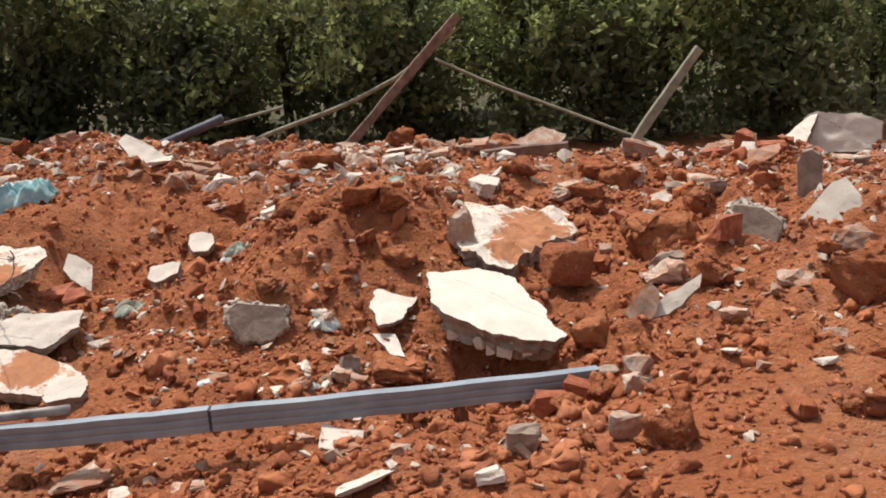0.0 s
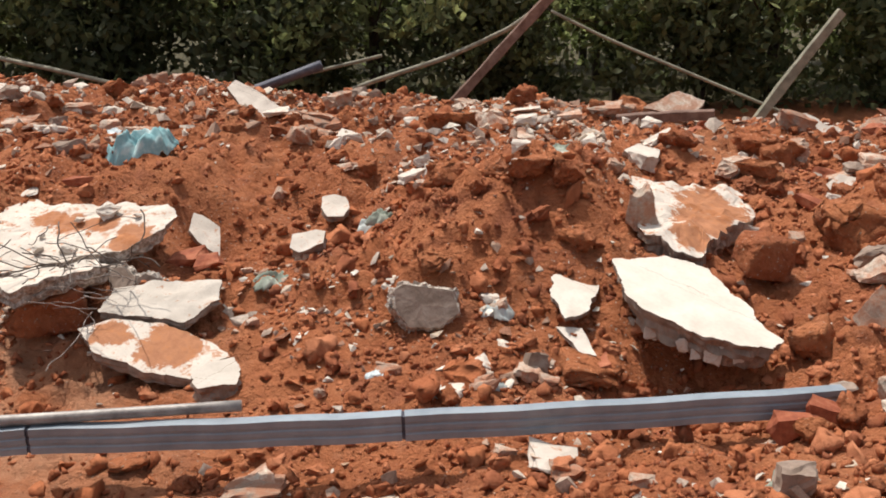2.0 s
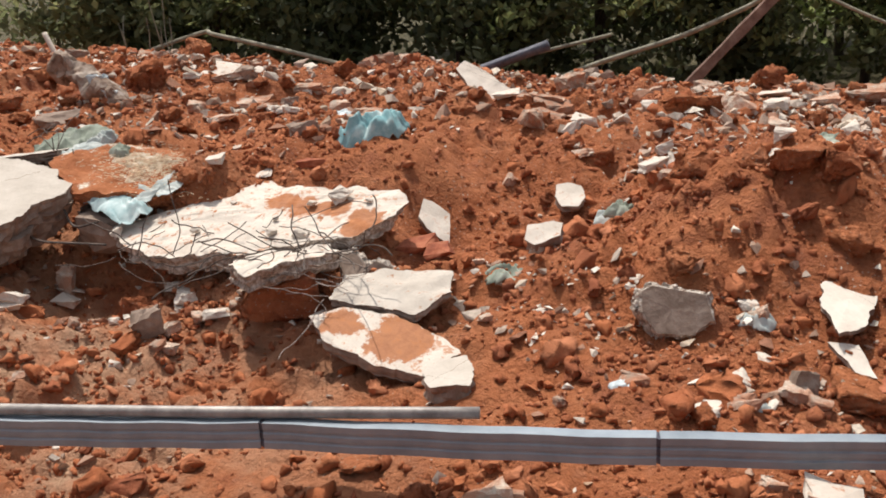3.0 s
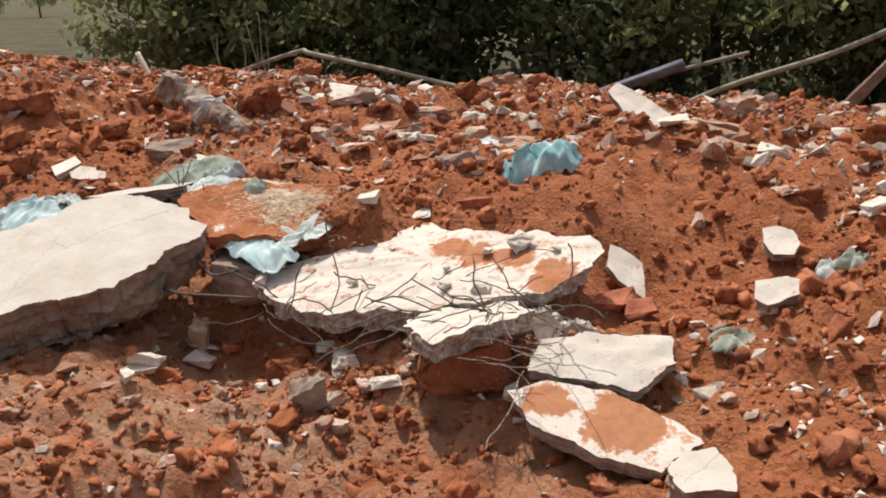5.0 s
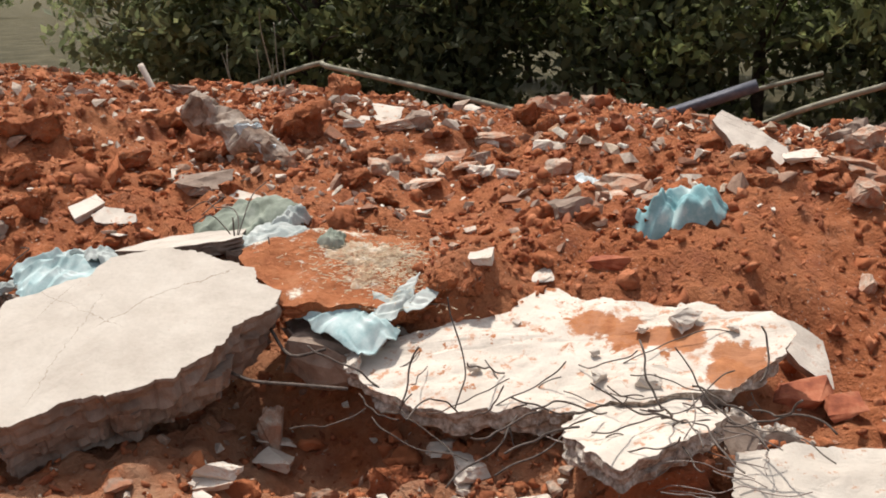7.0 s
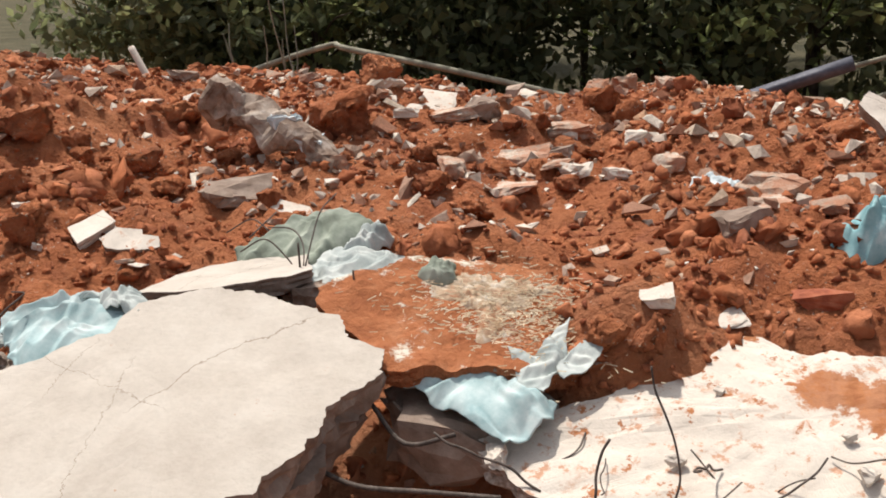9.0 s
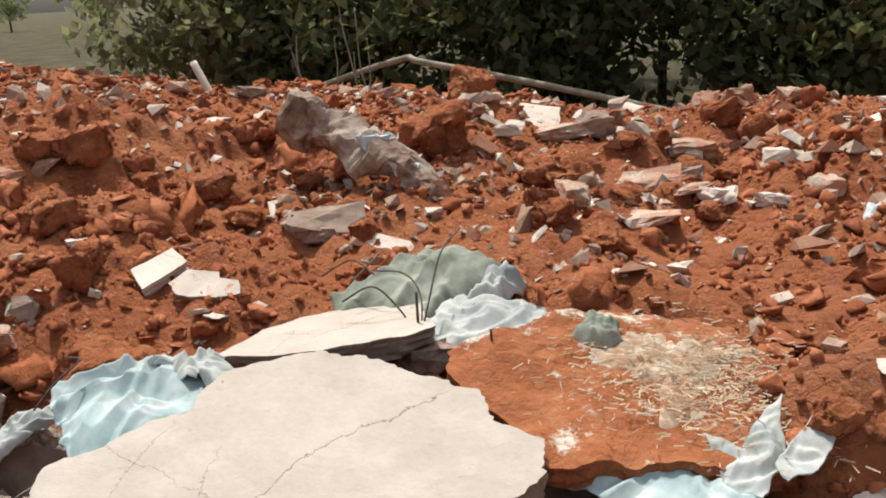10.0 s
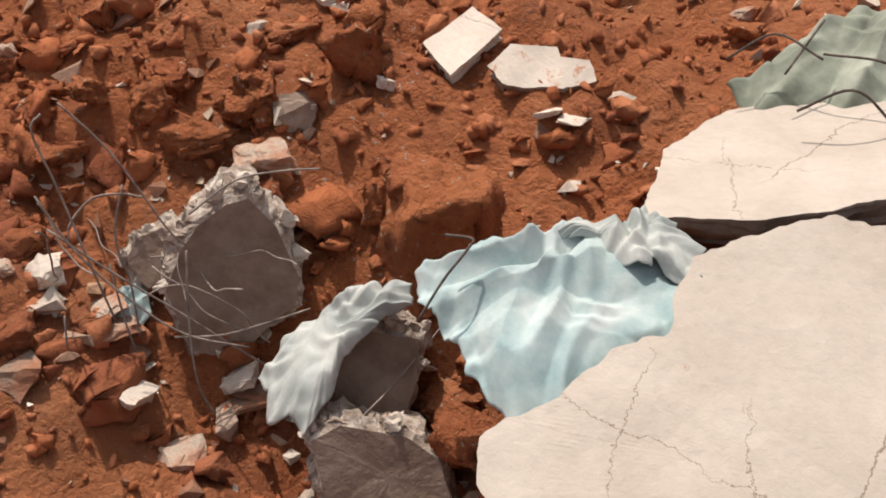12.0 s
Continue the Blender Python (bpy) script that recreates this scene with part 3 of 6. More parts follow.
def slab_mesh(name, outline, plane, thick, seed, materials, jag=0.02, under=0.12, rugged=0.006):
    """A broken plate with a jagged rim: outline in plan, plane = height at the middle and its slopes along x and y."""
    rng = random.Random(seed)
    off = Vector((rng.uniform(0, 90), rng.uniform(0, 90), 0))
    cx, cy = sum(p[0] for p in outline) / len(outline), sum(p[1] for p in outline) / len(outline)
    z0, ax, ay = plane
    rim = []
    for (x0, y0), (x1, y1) in zip(outline, outline[1:] + outline[:1]):
        k = max(1, round(math.hypot(x1 - x0, y1 - y0) / 0.010))
        for i in range(k):
            x, y = x0 + (x1 - x0) * i / k, y0 + (y1 - y0) * i / k
            r = Vector((x - cx, y - cy, 0))
            push = jag * (1.25 * noise.noise(Vector((x, y, 0)) * 8 + off) + 0.55 * noise.noise(Vector((x, y, 0)) * 21 + off) + 0.22 * noise.noise(Vector((x, y, 0)) * 50 + off) + 0.2 * noise.noise(Vector((x, y, 0)) * 120 + off))
            rim.append(r + r.normalized() * push)
    n = len(rim)
    area = sum(a.x * b.y - a.y * b.x for a, b in zip(rim, rim[1:] + rim[:1]))
    if area < 0:
        rim.reverse()
    verts, faces, picks = [], [], []

    def ring(scale, drop, wobble=0.0, salt=0.0):
        for r in rim:
            w = noise.noise(Vector((r.x * 7, r.y * 7, salt * 0.45)) + off) + 0.8 * noise.noise(Vector((r.x * 19, r.y * 19, salt * 1.1)) + off)
            p = r * scale + r.normalized() * w * wobble
            up = rugged * (noise.noise(Vector((p.x * 4, p.y * 4, 5)) + off) + 0.7 * noise.noise(Vector((p.x * 13, p.y * 13, 8)) + off))
            verts.append((p.x, p.y, ax * p.x + ay * p.y + up - drop - abs(w) * wobble * 0.3))
    tops = (0.12, 0.24, 0.36, 0.48, 0.6, 0.72, 0.84, 0.94, 1.0)
    for s in tops:
        ring(s, 0)
    lay = ((1.0, 0.08, 0.008), (0.99, 0.2, 0.022), (0.995, 0.34, 0.03), (0.975, 0.5, 0.036), (0.985, 0.66, 0.036), (0.965, 0.82, 0.036), (0.95, 0.93, 0.03), (0.91, 1.0, 0.024), (0.5, 1.02, 0.0))
    for k, (s, dr, wob) in enumerate(lay):
        ring(s - under * dr * 0.5, dr * thick, wob * min(1.0, thick / 0.13), 1.0 + k)
    rows = len(tops) + len(lay)
    verts.append((0, 0, rugged * (noise.noise(Vector((0, 0, 5)) + off) + 0.7 * noise.noise(Vector((0, 0, 8)) + off))))
    verts.append((0, 0, -thick))
    a, b = len(verts) - 2, len(verts) - 1
    for i in range(n):
        j = (i + 1) % n
        faces.append((a, i, j)), picks.append(0)
        for k in range(rows - 1):
            lo, hi = k * n, (k + 1) * n
            faces.append((lo + i, hi + i, hi + j, lo + j))
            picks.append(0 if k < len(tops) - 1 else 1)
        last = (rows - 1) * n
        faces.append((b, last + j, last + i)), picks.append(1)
    return solid(name, verts, faces, materials, picks), (cx, cy, z0)


def lump_mesh(name, face, deep, seed, materials, wide=0.045):
    """A lump with one flat broken face (x, y of its own plane) and a crumbled rim that bulges out behind it, widest along the upper side."""
    rng = random.Random(seed)
    off = Vector((rng.uniform(0, 90), rng.uniform(0, 90), rng.uniform(0, 90)))
    mx, my = sum(p[0] for p in face) / len(face), sum(p[1] for p in face) / len(face)
    rim = []
    for (x0, y0), (x1, y1) in zip(face, face[1:] + face[:1]):
        k = max(1, round(math.hypot(x1 - x0, y1 - y0) / 0.007))
        rim += [Vector((x0 + (x1 - x0) * i / k - mx, y0 + (y1 - y0) * i / k - my, 0)) for i in range(k)]
    if sum(a.x * b.y - a.y * b.x for a, b in zip(rim, rim[1:] + rim[:1])) < 0:
        rim.reverse()
    n = len(rim)
    verts, faces, picks = [(mx, my, 0.0)], [], []
    lay = [(f, 0.0, 0.0, 0.0012) for f in (0.25, 0.5, 0.75, 0.9, 0.98)]
    lay += [(1.0, 0.10, 0.02, 0.006), (1.0, 0.32, 0.05, 0.011), (1.0, 0.55, 0.10, 0.014), (1.0, 0.78, 0.17, 0.016), (1.0, 0.95, 0.26, 0.017), (1.0, 1.0, 0.38, 0.017), (1.0, 0.8, 0.55, 0.017), (1.0, 0.3, 0.8, 0.016), (0.85, 0.0, 1.0, 0.012), (0.4, 0.0, 1.05, 0.01)]
    for f, out, back, rough in lay:
        for r in rim:
            up = r.normalized()
            broad = wide * (0.35 + 0.65 * max(0.0, 0.35 + up.y)) * (0.75 + 0.8 * noise.noise(up * 2.3 + off))
            p = Vector((mx, my, 0)) + r * f + up * broad * out - Vector((0, 0, deep * back))
            p += (noise.noise_vector(p * 24 + off) + 0.7 * noise.noise_vector(p * 55 + off) + 0.45 * noise.noise_vector(p * 110 + off)) * rough
            verts.append(tuple(p))
    verts.append((mx, my, -deep * 1.05))
    last = len(verts) - 1
    for i in range(n):
        j = (i + 1) % n
        faces.append((0, 1 + i, 1 + j)), picks.append(0)
        for k in range(len(lay) - 1):
            lo, hi = 1 + k * n, 1 + (k + 1) * n
            faces.append((lo + i, hi + i, hi + j, lo + j))
            picks.append(0 if k < 4 else 1)
        lo = 1 + (len(lay) - 1) * n
        faces.append((last, lo + j, lo + i)), picks.append(1)
    return solid(name, verts, faces, materials, picks)


def flat_lump(spot, lean, turn, face, deep, seed, label, wide=0.045):
    ob = new("slab_lump")
    ob.matrix_basis = pose(*spot, lean, 0, turn)
    part("core", lump_mesh("core", face, deep, seed, [FACE_M, RIM_M], wide), ob)
    rng = random.Random(seed)
    for k in range(16):
        p, q = face[k % len(face)], face[(k + 1) % len(face)]
        f = rng.random()
        x, y = p[0] + (q[0] - p[0]) * f, p[1] + (q[1] - p[1]) * f
        if y < 0.0:
            continue
        w, out = rng.uniform(0.012, 0.036), 1 + 0.8 * wide / max(0.04, math.hypot(x, y)) * rng.random()
        part("rim_crumb", shard_mesh("rim_crumb", w * 1.4, w, w, seed * 20 + k, [PLASTER_M if k % 3 else RIM_M], 0.9, 9), ob, "crumbling pale edge", pose(x * out, y * out, -deep * rng.uniform(0.03, 0.2), rng.uniform(0, 90), 0, rng.uniform(0, 180)))
    return tagged(ob, label, "rubble", "flat-faced concrete lumps")


def plate(name, spot, lean, turn, outline, thick, seed, label, top=None, jag=0.012, rugged=0.008, category="rubble", side=None):
    """A broken plate in a plane that leans back from upright by the given degrees and is turned about the vertical."""
    ob = new(name, slab_mesh(name, outline, (0, 0, 0), thick, seed, [top or PLASTER_M, side or FACE_M], jag, 0.12, rugged)[0])
    ob.matrix_basis = pose(*spot, lean, 0, turn)
    return tagged(ob, label, category)


def slab(name, outline, plane, thick, seed, label, category="slab", top=None, jag=0.02, under=0.12, holder=False, spots=(), rugged=0.006, side=None):
    mx, my = sum(p[0] for p in outline) / len(outline), sum(p[1] for p in outline) / len(outline)
    if spots:
        top = make_plaster("soil_stained_plaster", 0.575, (), [(x - mx, y - my, r) for x, y, r in spots], 1.05)
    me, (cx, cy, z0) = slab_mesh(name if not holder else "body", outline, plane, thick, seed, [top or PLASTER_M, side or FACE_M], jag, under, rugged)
    if holder:
        ob = thing(name, cx, cy, z0, label, category)
        part("body", me, ob)
    else:
        ob = tagged(new(name, me), label, category)
        ob.matrix_basis = pose(cx, cy, z0)
    return ob


def curve_points(points, steps=6):
    """A smooth line through the points."""
    p = [Vector(q) for q in points]
    p = [p[0] * 2 - p[1]] + p + [p[-1] * 2 - p[-2]]
    out = []
    for a, b, c, d in zip(p, p[1:], p[2:], p[3:]):
        for i in range(steps):
            t = i / steps
            out.append(0.5 * (2 * b + (c - a) * t + (2 * a - 5 * b + 4 * c - d) * t * t + (3 * b - a - 3 * c + d) * t ** 3))
    return out + [p[-2]]


def tube_parts(points, radii, sides=6):
    verts, faces = [], []
    n = len(points)
    for i, p in enumerate(points):
        way = (points[min(i + 1, n - 1)] - points[max(i - 1, 0)]).normalized()
        side = way.cross(Vector((0.3, 0.2, 0.93))).normalized()
        up = side.cross(way)
        for k in range(sides):
            a = 2 * math.pi * k / sides
            verts.append(tuple(p + (side * math.cos(a) + up * math.sin(a)) * radii[i]))
    for i in range(n - 1):
        for k in range(sides):
            q = (k + 1) % sides
            faces.append((i * sides + k, i * sides + q, (i + 1) * sides + q, (i + 1) * sides + k))
    faces.append(tuple(range(sides))[::-1])
    faces.append(tuple((n - 1) * sides + k for k in range(sides)))
    return verts, faces


def tube_mesh(name, points, r, material, sides=6, end=None, steps=6):
    line = curve_points(points, steps)
    radii = [r + ((end if end is not None else r) - r) * i / (len(line) - 1) for i in range(len(line))]
    v, f = tube_parts(line, radii, sides)
    return solid(name, v, f, [material], None, True)


def bar_thing(name, points, r, material, label, category, sides=8, end=None):
    base = Vector(points[0])
    ob = new(name, tube_mesh(name, [Vector(p) - base for p in points], r, material, sides, end))
    ob.matrix_basis = pose(*base)
    return tagged(ob, label, category)


def curly(rng, start, way, length, curl, n=7):
    pts, p, d = [Vector(start)], Vector(start), Vector(way).normalized()
    for _ in range(n):
        d = (d + Vector((rng.uniform(-1, 1), rng.uniform(-1, 1), rng.uniform(-1, 1))) * curl).normalized()
        p = p + d * length / n
        pts.append(p.copy())
    return pts


def wire_tangle(x, y, z, reach, count, seed, label, r=0.0019, flat=0.5):
    rng = random.Random(seed)
    ob = thing("wire_tangle", x, y, z, label, "wire")
    for _ in range(count):
        s = (rng.uniform(-1, 1) * reach * 0.7, rng.uniform(-1, 1) * reach * 0.4, rng.uniform(-0.3, 0.3) * reach * flat)
        a = rng.uniform(0, 2 * math.pi)
        pts = curly(rng, s, (math.cos(a), math.sin(a) * 0.6, rng.uniform(-0.2, 0.5)), reach * rng.uniform(0.9, 1.9), 0.42)
        part("wire", tube_mesh("wire", pts, r * rng.uniform(0.7, 1.2), WIRE_M, 5), ob)
    return ob


def board(name, a, b, width, thick, material, label, category, seed=1):
    """A plank from a to b with worn edges, slightly bowed and split at the ends."""
    rng = random.Random(seed)
    a, b = Vector(a), Vector(b)
    way = (b - a).normalized()
    side = way.cross(Vector((0, 1, 0.15))).normalized()
    up = side.cross(way)
    verts, faces, n = [], [], 14
    ring = ((-1, -0.6), (-0.85, -1), (0.85, -1), (1, -0.6), (1, 0.6), (0.85, 1), (-0.85, 1), (-1, 0.6))
    for i in range(n + 1):
        t = i / n
        p = (b - a) * t + up * math.sin(math.pi * t) * 0.02
        w = width / 2 * (1 + 0.10 * rng.uniform(-1, 1))
        for u, v in ring:
            verts.append(tuple(p + side * u * w + up * v * thick / 2))
    for i in range(n):
        for k in range(8):
            q = (k + 1) % 8
            faces.append((i * 8 + k, i * 8 + q, i * 8 + 8 + q, i * 8 + 8 + k))
    faces.append(tuple(range(8))[::-1])
    faces.append(tuple(n * 8 + k for k in range(8)))
    ob = tagged(new(name, solid(name, verts, faces, [material])), label, category)
    ob.matrix_basis = pose(*a)
    return ob


# ---- the steel channel and the pipe in front ----
def channel_mesh(length, sag, tall=0.088, deep=0.05, lip=0.014, wall=0.003):
    """A lipped channel with two shallow grooves in its web, lying on its back flange."""
    t, d = tall / 2, deep
    outer = [(0, -t), (0, -t * 0.5), (0.004, -t * 0.42), (0.004, -t * 0.25), (0, -t * 0.17), (0, t * 0.17), (0.004, t * 0.25), (0.004, t * 0.42), (0, t * 0.5), (0, t), (d, t), (d, t - lip)]
    inner = [(d - wall, t - lip), (d - wall, t - wall), (wall, t - wall), (wall, t * 0.5), (0.005 + wall, t * 0.42), (0.005 + wall, t * 0.25), (wall, t * 0.17), (wall, -t * 0.17), (0.005 + wall, -t * 0.25), (0.005 + wall, -t * 0.42), (wall, -t * 0.5), (wall, -t + wall), (d - wall, -t + wall), (d - wall, -t + lip)]
    outer = [(d, -t + lip), (d, -t)] + outer
    loop = outer + inner
    verts, faces, n, m = [], [], 12, len(loop)
    for i in range(n + 1):
        s = i / n
        dz = -sag * 4 * s * (1 - s) + 0.002 * math.sin(i * 1.7)
        for y, z in loop:
            verts.append((length * s, y, z + dz))
    for i in range(n):
        for k in range(m):
            q = (k + 1) % m
            faces.append((i * m + k, i * m + m + k, i * m + m + q, i * m + q))
    k = len(outer)
    for base in (0, n * m):
        for i in range(k - 1):
            j0, j1 = m - 1 - i, m - 2 - i
            f = (base + i, base + i + 1, base + max(j1, k), base + max(j0, k))
            if len(set(f)) == 4:
                faces.append(f if base else f[::-1])
    me = solid("section", verts, faces, [STEEL_M])
    return me


def between(ob, a, b):
    way = Vector(b) - Vector(a)
    ob.matrix_basis = Matrix.Translation(a) @ Matrix.Rotation(math.atan2(way.y, way.x), 4, "Z") @ Matrix.Rotation(-math.asin(way.z / way.length), 4, "Y")
    return way.length


def steel_channel():
    ob = thing("steel_channel", 0, 0, 0, "long grey galvanised steel channel in joined lengths on red soil", "steel beam")
    stops = [(-3.17, 3.385, 0.105), (-2.13, 3.50, 0.105), (-0.905, 3.53, 0.125), (0.58, 3.695, 0.127)]
    for k, (a, b) in enumerate(zip(stops, stops[1:])):
        va, vb = Vector(a), Vector(b)
        way = (vb - va).normalized() * 0.006
        va, vb = va + way, vb - way
        sec = part("section", channel_mesh((vb - va).length, 0.004), ob)
        between(sec, va, vb)
    for k, p in enumerate(stops[1:3]):
        me = channel_mesh(0.05, 0.0, 0.080, 0.044)
        me.materials.clear()
        me.materials.append(BAR_M)
        sleeve = part("joint_sleeve", me, ob, "dark recessed joint sleeve")
        sleeve.matrix_basis = pose(p[0] - 0.025, p[1] + 0.006, p[2])
    return ob


steel_channel()
end_block = new("cream_chip", shard_mesh("cream_chip", 0.05, 0.045, 0.10, 243, [PLASTER_M], 0.25, 4))
end_block.matrix_basis = pose(-3.20, 3.40, 0.15, 4, 6, 10)
tagged(end_block, "cream plaster chip at the end of the channel", "rubble")
bar_thing("steel_pipe", [(-3.14, 3.43, 0.168), (-2.3, 3.52, 0.168), (-1.445, 3.60, 0.182)], 0.019, PIPE_M, "dusty grey-brown steel pipe lying along the channel", "pipe", 14)


# ---- the large slabs ----
cream_slab = slab("broken_slab", [(-0.08, 4.62), (0.15, 4.74), (0.33, 4.71), (0.43, 4.40), (0.50, 4.21), (0.46, 4.12), (0.21, 4.12), (0.0, 4.23), (-0.06, 4.38)],
     (0.262, -0.198, 0.218), 0.13, 21, "cream-faced broken concrete slab tilted on the soil", "slab", CREAM_M, 0.028, 0.35, True)
# stands in the dark hollow under the edge; shade is in its colour
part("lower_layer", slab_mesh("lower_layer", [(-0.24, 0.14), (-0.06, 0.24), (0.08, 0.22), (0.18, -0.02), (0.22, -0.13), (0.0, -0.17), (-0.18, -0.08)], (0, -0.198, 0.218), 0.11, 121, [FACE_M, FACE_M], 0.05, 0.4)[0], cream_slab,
     "broken underside with shade put into its grey", pose(0.0, 0.05, -0.05))
for k, (hx, hy, hz, hs) in enumerate(((-0.19, -0.12, -0.085, 0.07), (-0.09, -0.20, -0.115, 0.06), (0.02, -0.235, -0.135, 0.09), (0.12, -0.24, -0.14, 0.06), (0.20, -0.21, -0.15, 0.05), (-0.04, -0.21, -0.14, 0.05))):
    part("hanging_plaster", shard_mesh("hanging_plaster", hs * 0.9, 0.014, hs * 1.2, 140 + k, [PLASTER_M], 0.5, 4), cream_slab, "torn pale plaster hanging from the edge", pose(hx, hy, hz, 12 * math.sin(k * 2.0), 9 * math.cos(k * 3.0), 20 * math.sin(k * 5.0)))
slab("plaster_plate", [(-0.34, 4.61), (-0.24, 4.71), (-0.15, 4.75), (-0.13, 4.64), (-0.20, 4.42), (-0.31, 4.32), (-0.35, 4.46)],
     (0.262, -0.25, 0.25), 0.03, 22, "thin cream plaster plate propped beside the broken slab", top=CREAM_M)
slab("dusty_slab", [(0.16, 5.56), (0.40, 5.60), (0.72, 5.71), (0.75, 5.43), (0.49, 5.10), (0.32, 4.78), (0.18, 4.80), (0.07, 4.95)],
     (0.415, -0.275, 0.20), 0.12, 23, "white slab smeared with orange soil behind the broken slab", jag=0.05, rugged=0.03, spots=((0.52, 5.42, 0.20), (0.42, 5.15, 0.18), (0.34, 4.95, 0.12)))
concrete_chunk(0.10, 5.02, 0.17, 0.12, 0.30, 8, 400)

brown = new("soil_boulder", shard_mesh("soil_boulder", 0.28, 0.22, 0.20, 401, [SOIL_M], 0.25, 40))
brown.matrix_basis = pose(0.60, 4.80, 0.33, 4, 6, 20)
tagged(brown, "large smooth brown earth boulder against the tilted slab", "boulder", "earth boulders on the heap")

brown = new("soil_boulder", shard_mesh("soil_boulder", 0.24, 0.22, 0.26, 402, [SOIL_M], 0.45, 16))
brown.matrix_basis = pose(-4.93, 5.50, 0.44, 4, 6, 20)
tagged(brown, "large smooth brown earth boulder behind the blue cloth", "boulder", "earth boulders on the heap")

slab_g = [(-4.69, 4.92), (-4.61, 5.01), (-4.53, 5.09), (-4.49, 5.17), (-4.45, 5.24), (-4.36, 5.29), (-4.25, 5.34), (-4.07, 5.31), (-3.95, 5.25), (-3.78, 5.15), (-3.79, 5.05), (-3.82, 4.97),
          (-3.88, 4.80), (-3.96, 4.65), (-4.09, 4.56), (-4.21, 4.47), (-4.37, 4.33), (-4.52, 4.36), (-4.66, 4.58), (-4.70, 4.82)]
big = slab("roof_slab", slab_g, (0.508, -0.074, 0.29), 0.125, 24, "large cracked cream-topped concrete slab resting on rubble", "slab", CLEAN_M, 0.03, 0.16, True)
gx, gy = sum(p[0] for p in slab_g) / len(slab_g), sum(p[1] for p in slab_g) / len(slab_g)
part("lower_layer", slab_mesh("lower_layer", [((x - gx) * 0.93, (y - gy) * 0.93) for x, y in slab_g], (0, -0.074, 0.29), 0.15, 124, [FACE_M, FACE_M], 0.05, 0.30)[0], big, "broken lower layer, its grey darkened for shade",
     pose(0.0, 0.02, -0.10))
# fills the hollow between the slabs in the same shade-darkened grey
void_piece = new("slab_under_piece", shard_mesh("slab_under_piece", 0.46, 0.22, 0.26, 91, [FACE_M], 0.6, 9))
void_piece.matrix_basis = pose(-3.62, 5.16, 0.27, 12, 14, -12)
tagged(void_piece, "dark grey broken concrete wedged between the slabs", "rubble")
slab("soil_covered_slab", [(-4.0, 5.30), (-4.02, 5.37), (-3.91, 5.47), (-3.78, 5.58), (-3.60, 5.64), (-3.40, 5.62), (-3.24, 5.56), (-3.12, 5.49), (-3.06, 5.38), (-3.14, 5.28), (-3.28, 5.27), (-3.40, 5.19), (-3.52, 5.17), (-3.65, 5.145), (-3.78, 5.13), (-3.86, 5.20)],
     (0.545, -0.158, 0.291), 0.07, 33, "slab buried under smooth orange soil with pale torn patches", top=CRUST_M, side=SOIL_M, jag=0.03, rugged=0.022)
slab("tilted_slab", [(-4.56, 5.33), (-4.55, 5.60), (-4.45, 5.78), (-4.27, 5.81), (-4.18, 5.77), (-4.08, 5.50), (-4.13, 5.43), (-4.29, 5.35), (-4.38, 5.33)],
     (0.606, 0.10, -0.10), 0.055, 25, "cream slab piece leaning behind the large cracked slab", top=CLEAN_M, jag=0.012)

slab_c = [(-3.56, 5.06), (-3.45, 5.13), (-3.31, 5.20), (-3.16, 5.25), (-3.04, 5.32), (-3.01, 5.42), (-2.86, 5.44), (-2.75, 5.36), (-2.55, 5.34), (-2.37, 5.32), (-2.28, 5.27), (-2.14, 5.26), (-2.09, 5.17), (-2.09, 5.07), (-2.16, 5.01), (-2.27, 4.92),
          (-2.52, 4.88), (-2.79, 4.83), (-3.11, 4.82), (-3.30, 4.87), (-3.42, 4.95)]
long_slab = slab("reinforced_slab", slab_c, (0.405, 0.067, 0.349), 0.10, 26, "long white shattered slab with bent rebar and orange dust", "slab", None, 0.028, 0.12, True, ((-2.70, 5.23, 0.08), (-2.60, 5.20, 0.085), (-2.50, 5.17, 0.075), (-2.40, 5.16, 0.075), (-2.24, 5.06, 0.09), (-2.28, 4.98, 0.07), (-2.95, 5.31, 0.05)), 0.018, RIM_M)
front_slab = slab("reinforced_slab", [(-2.74, 4.66), (-2.71, 4.81), (-2.54, 4.90), (-2.36, 4.90), (-2.28, 4.78), (-2.39, 4.58), (-2.56, 4.43), (-2.67, 4.50)],
                  (0.325, 0.10, -0.05), 0.085, 27, "white broken slab piece wrapped in bent rebar", "slab", PLASTER_M, 0.03, 0.12, True, (), 0.02, RIM_M)
slab("fallen_slab", [(-2.34, 4.48), (-2.18, 4.54), (-1.97, 4.52), (-1.77, 4.43), (-1.66, 4.36), (-1.80, 4.23), (-2.02, 4.27), (-2.21, 4.35)],
     (0.098, -0.047, 0.392), 0.06, 28, "white slab with orange soil stains sloping to the ground", spots=((-1.92, 4.37, 0.14), (-2.18, 4.47, 0.09)))
slab("fallen_slab", [(-2.28, 4.57), (-2.26, 4.76), (-2.03, 4.82), (-1.80, 4.81), (-1.77, 4.67), (-1.89, 4.53), (-2.08, 4.55)],
     (0.205, 0.013, 0.306), 0.05, 29, "grey-white rough slab beneath the bent rebar", top=ROUGH_M, rugged=0.02)
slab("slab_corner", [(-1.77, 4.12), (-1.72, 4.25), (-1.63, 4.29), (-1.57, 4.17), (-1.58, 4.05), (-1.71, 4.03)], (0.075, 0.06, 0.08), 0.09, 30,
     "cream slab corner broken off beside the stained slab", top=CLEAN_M)
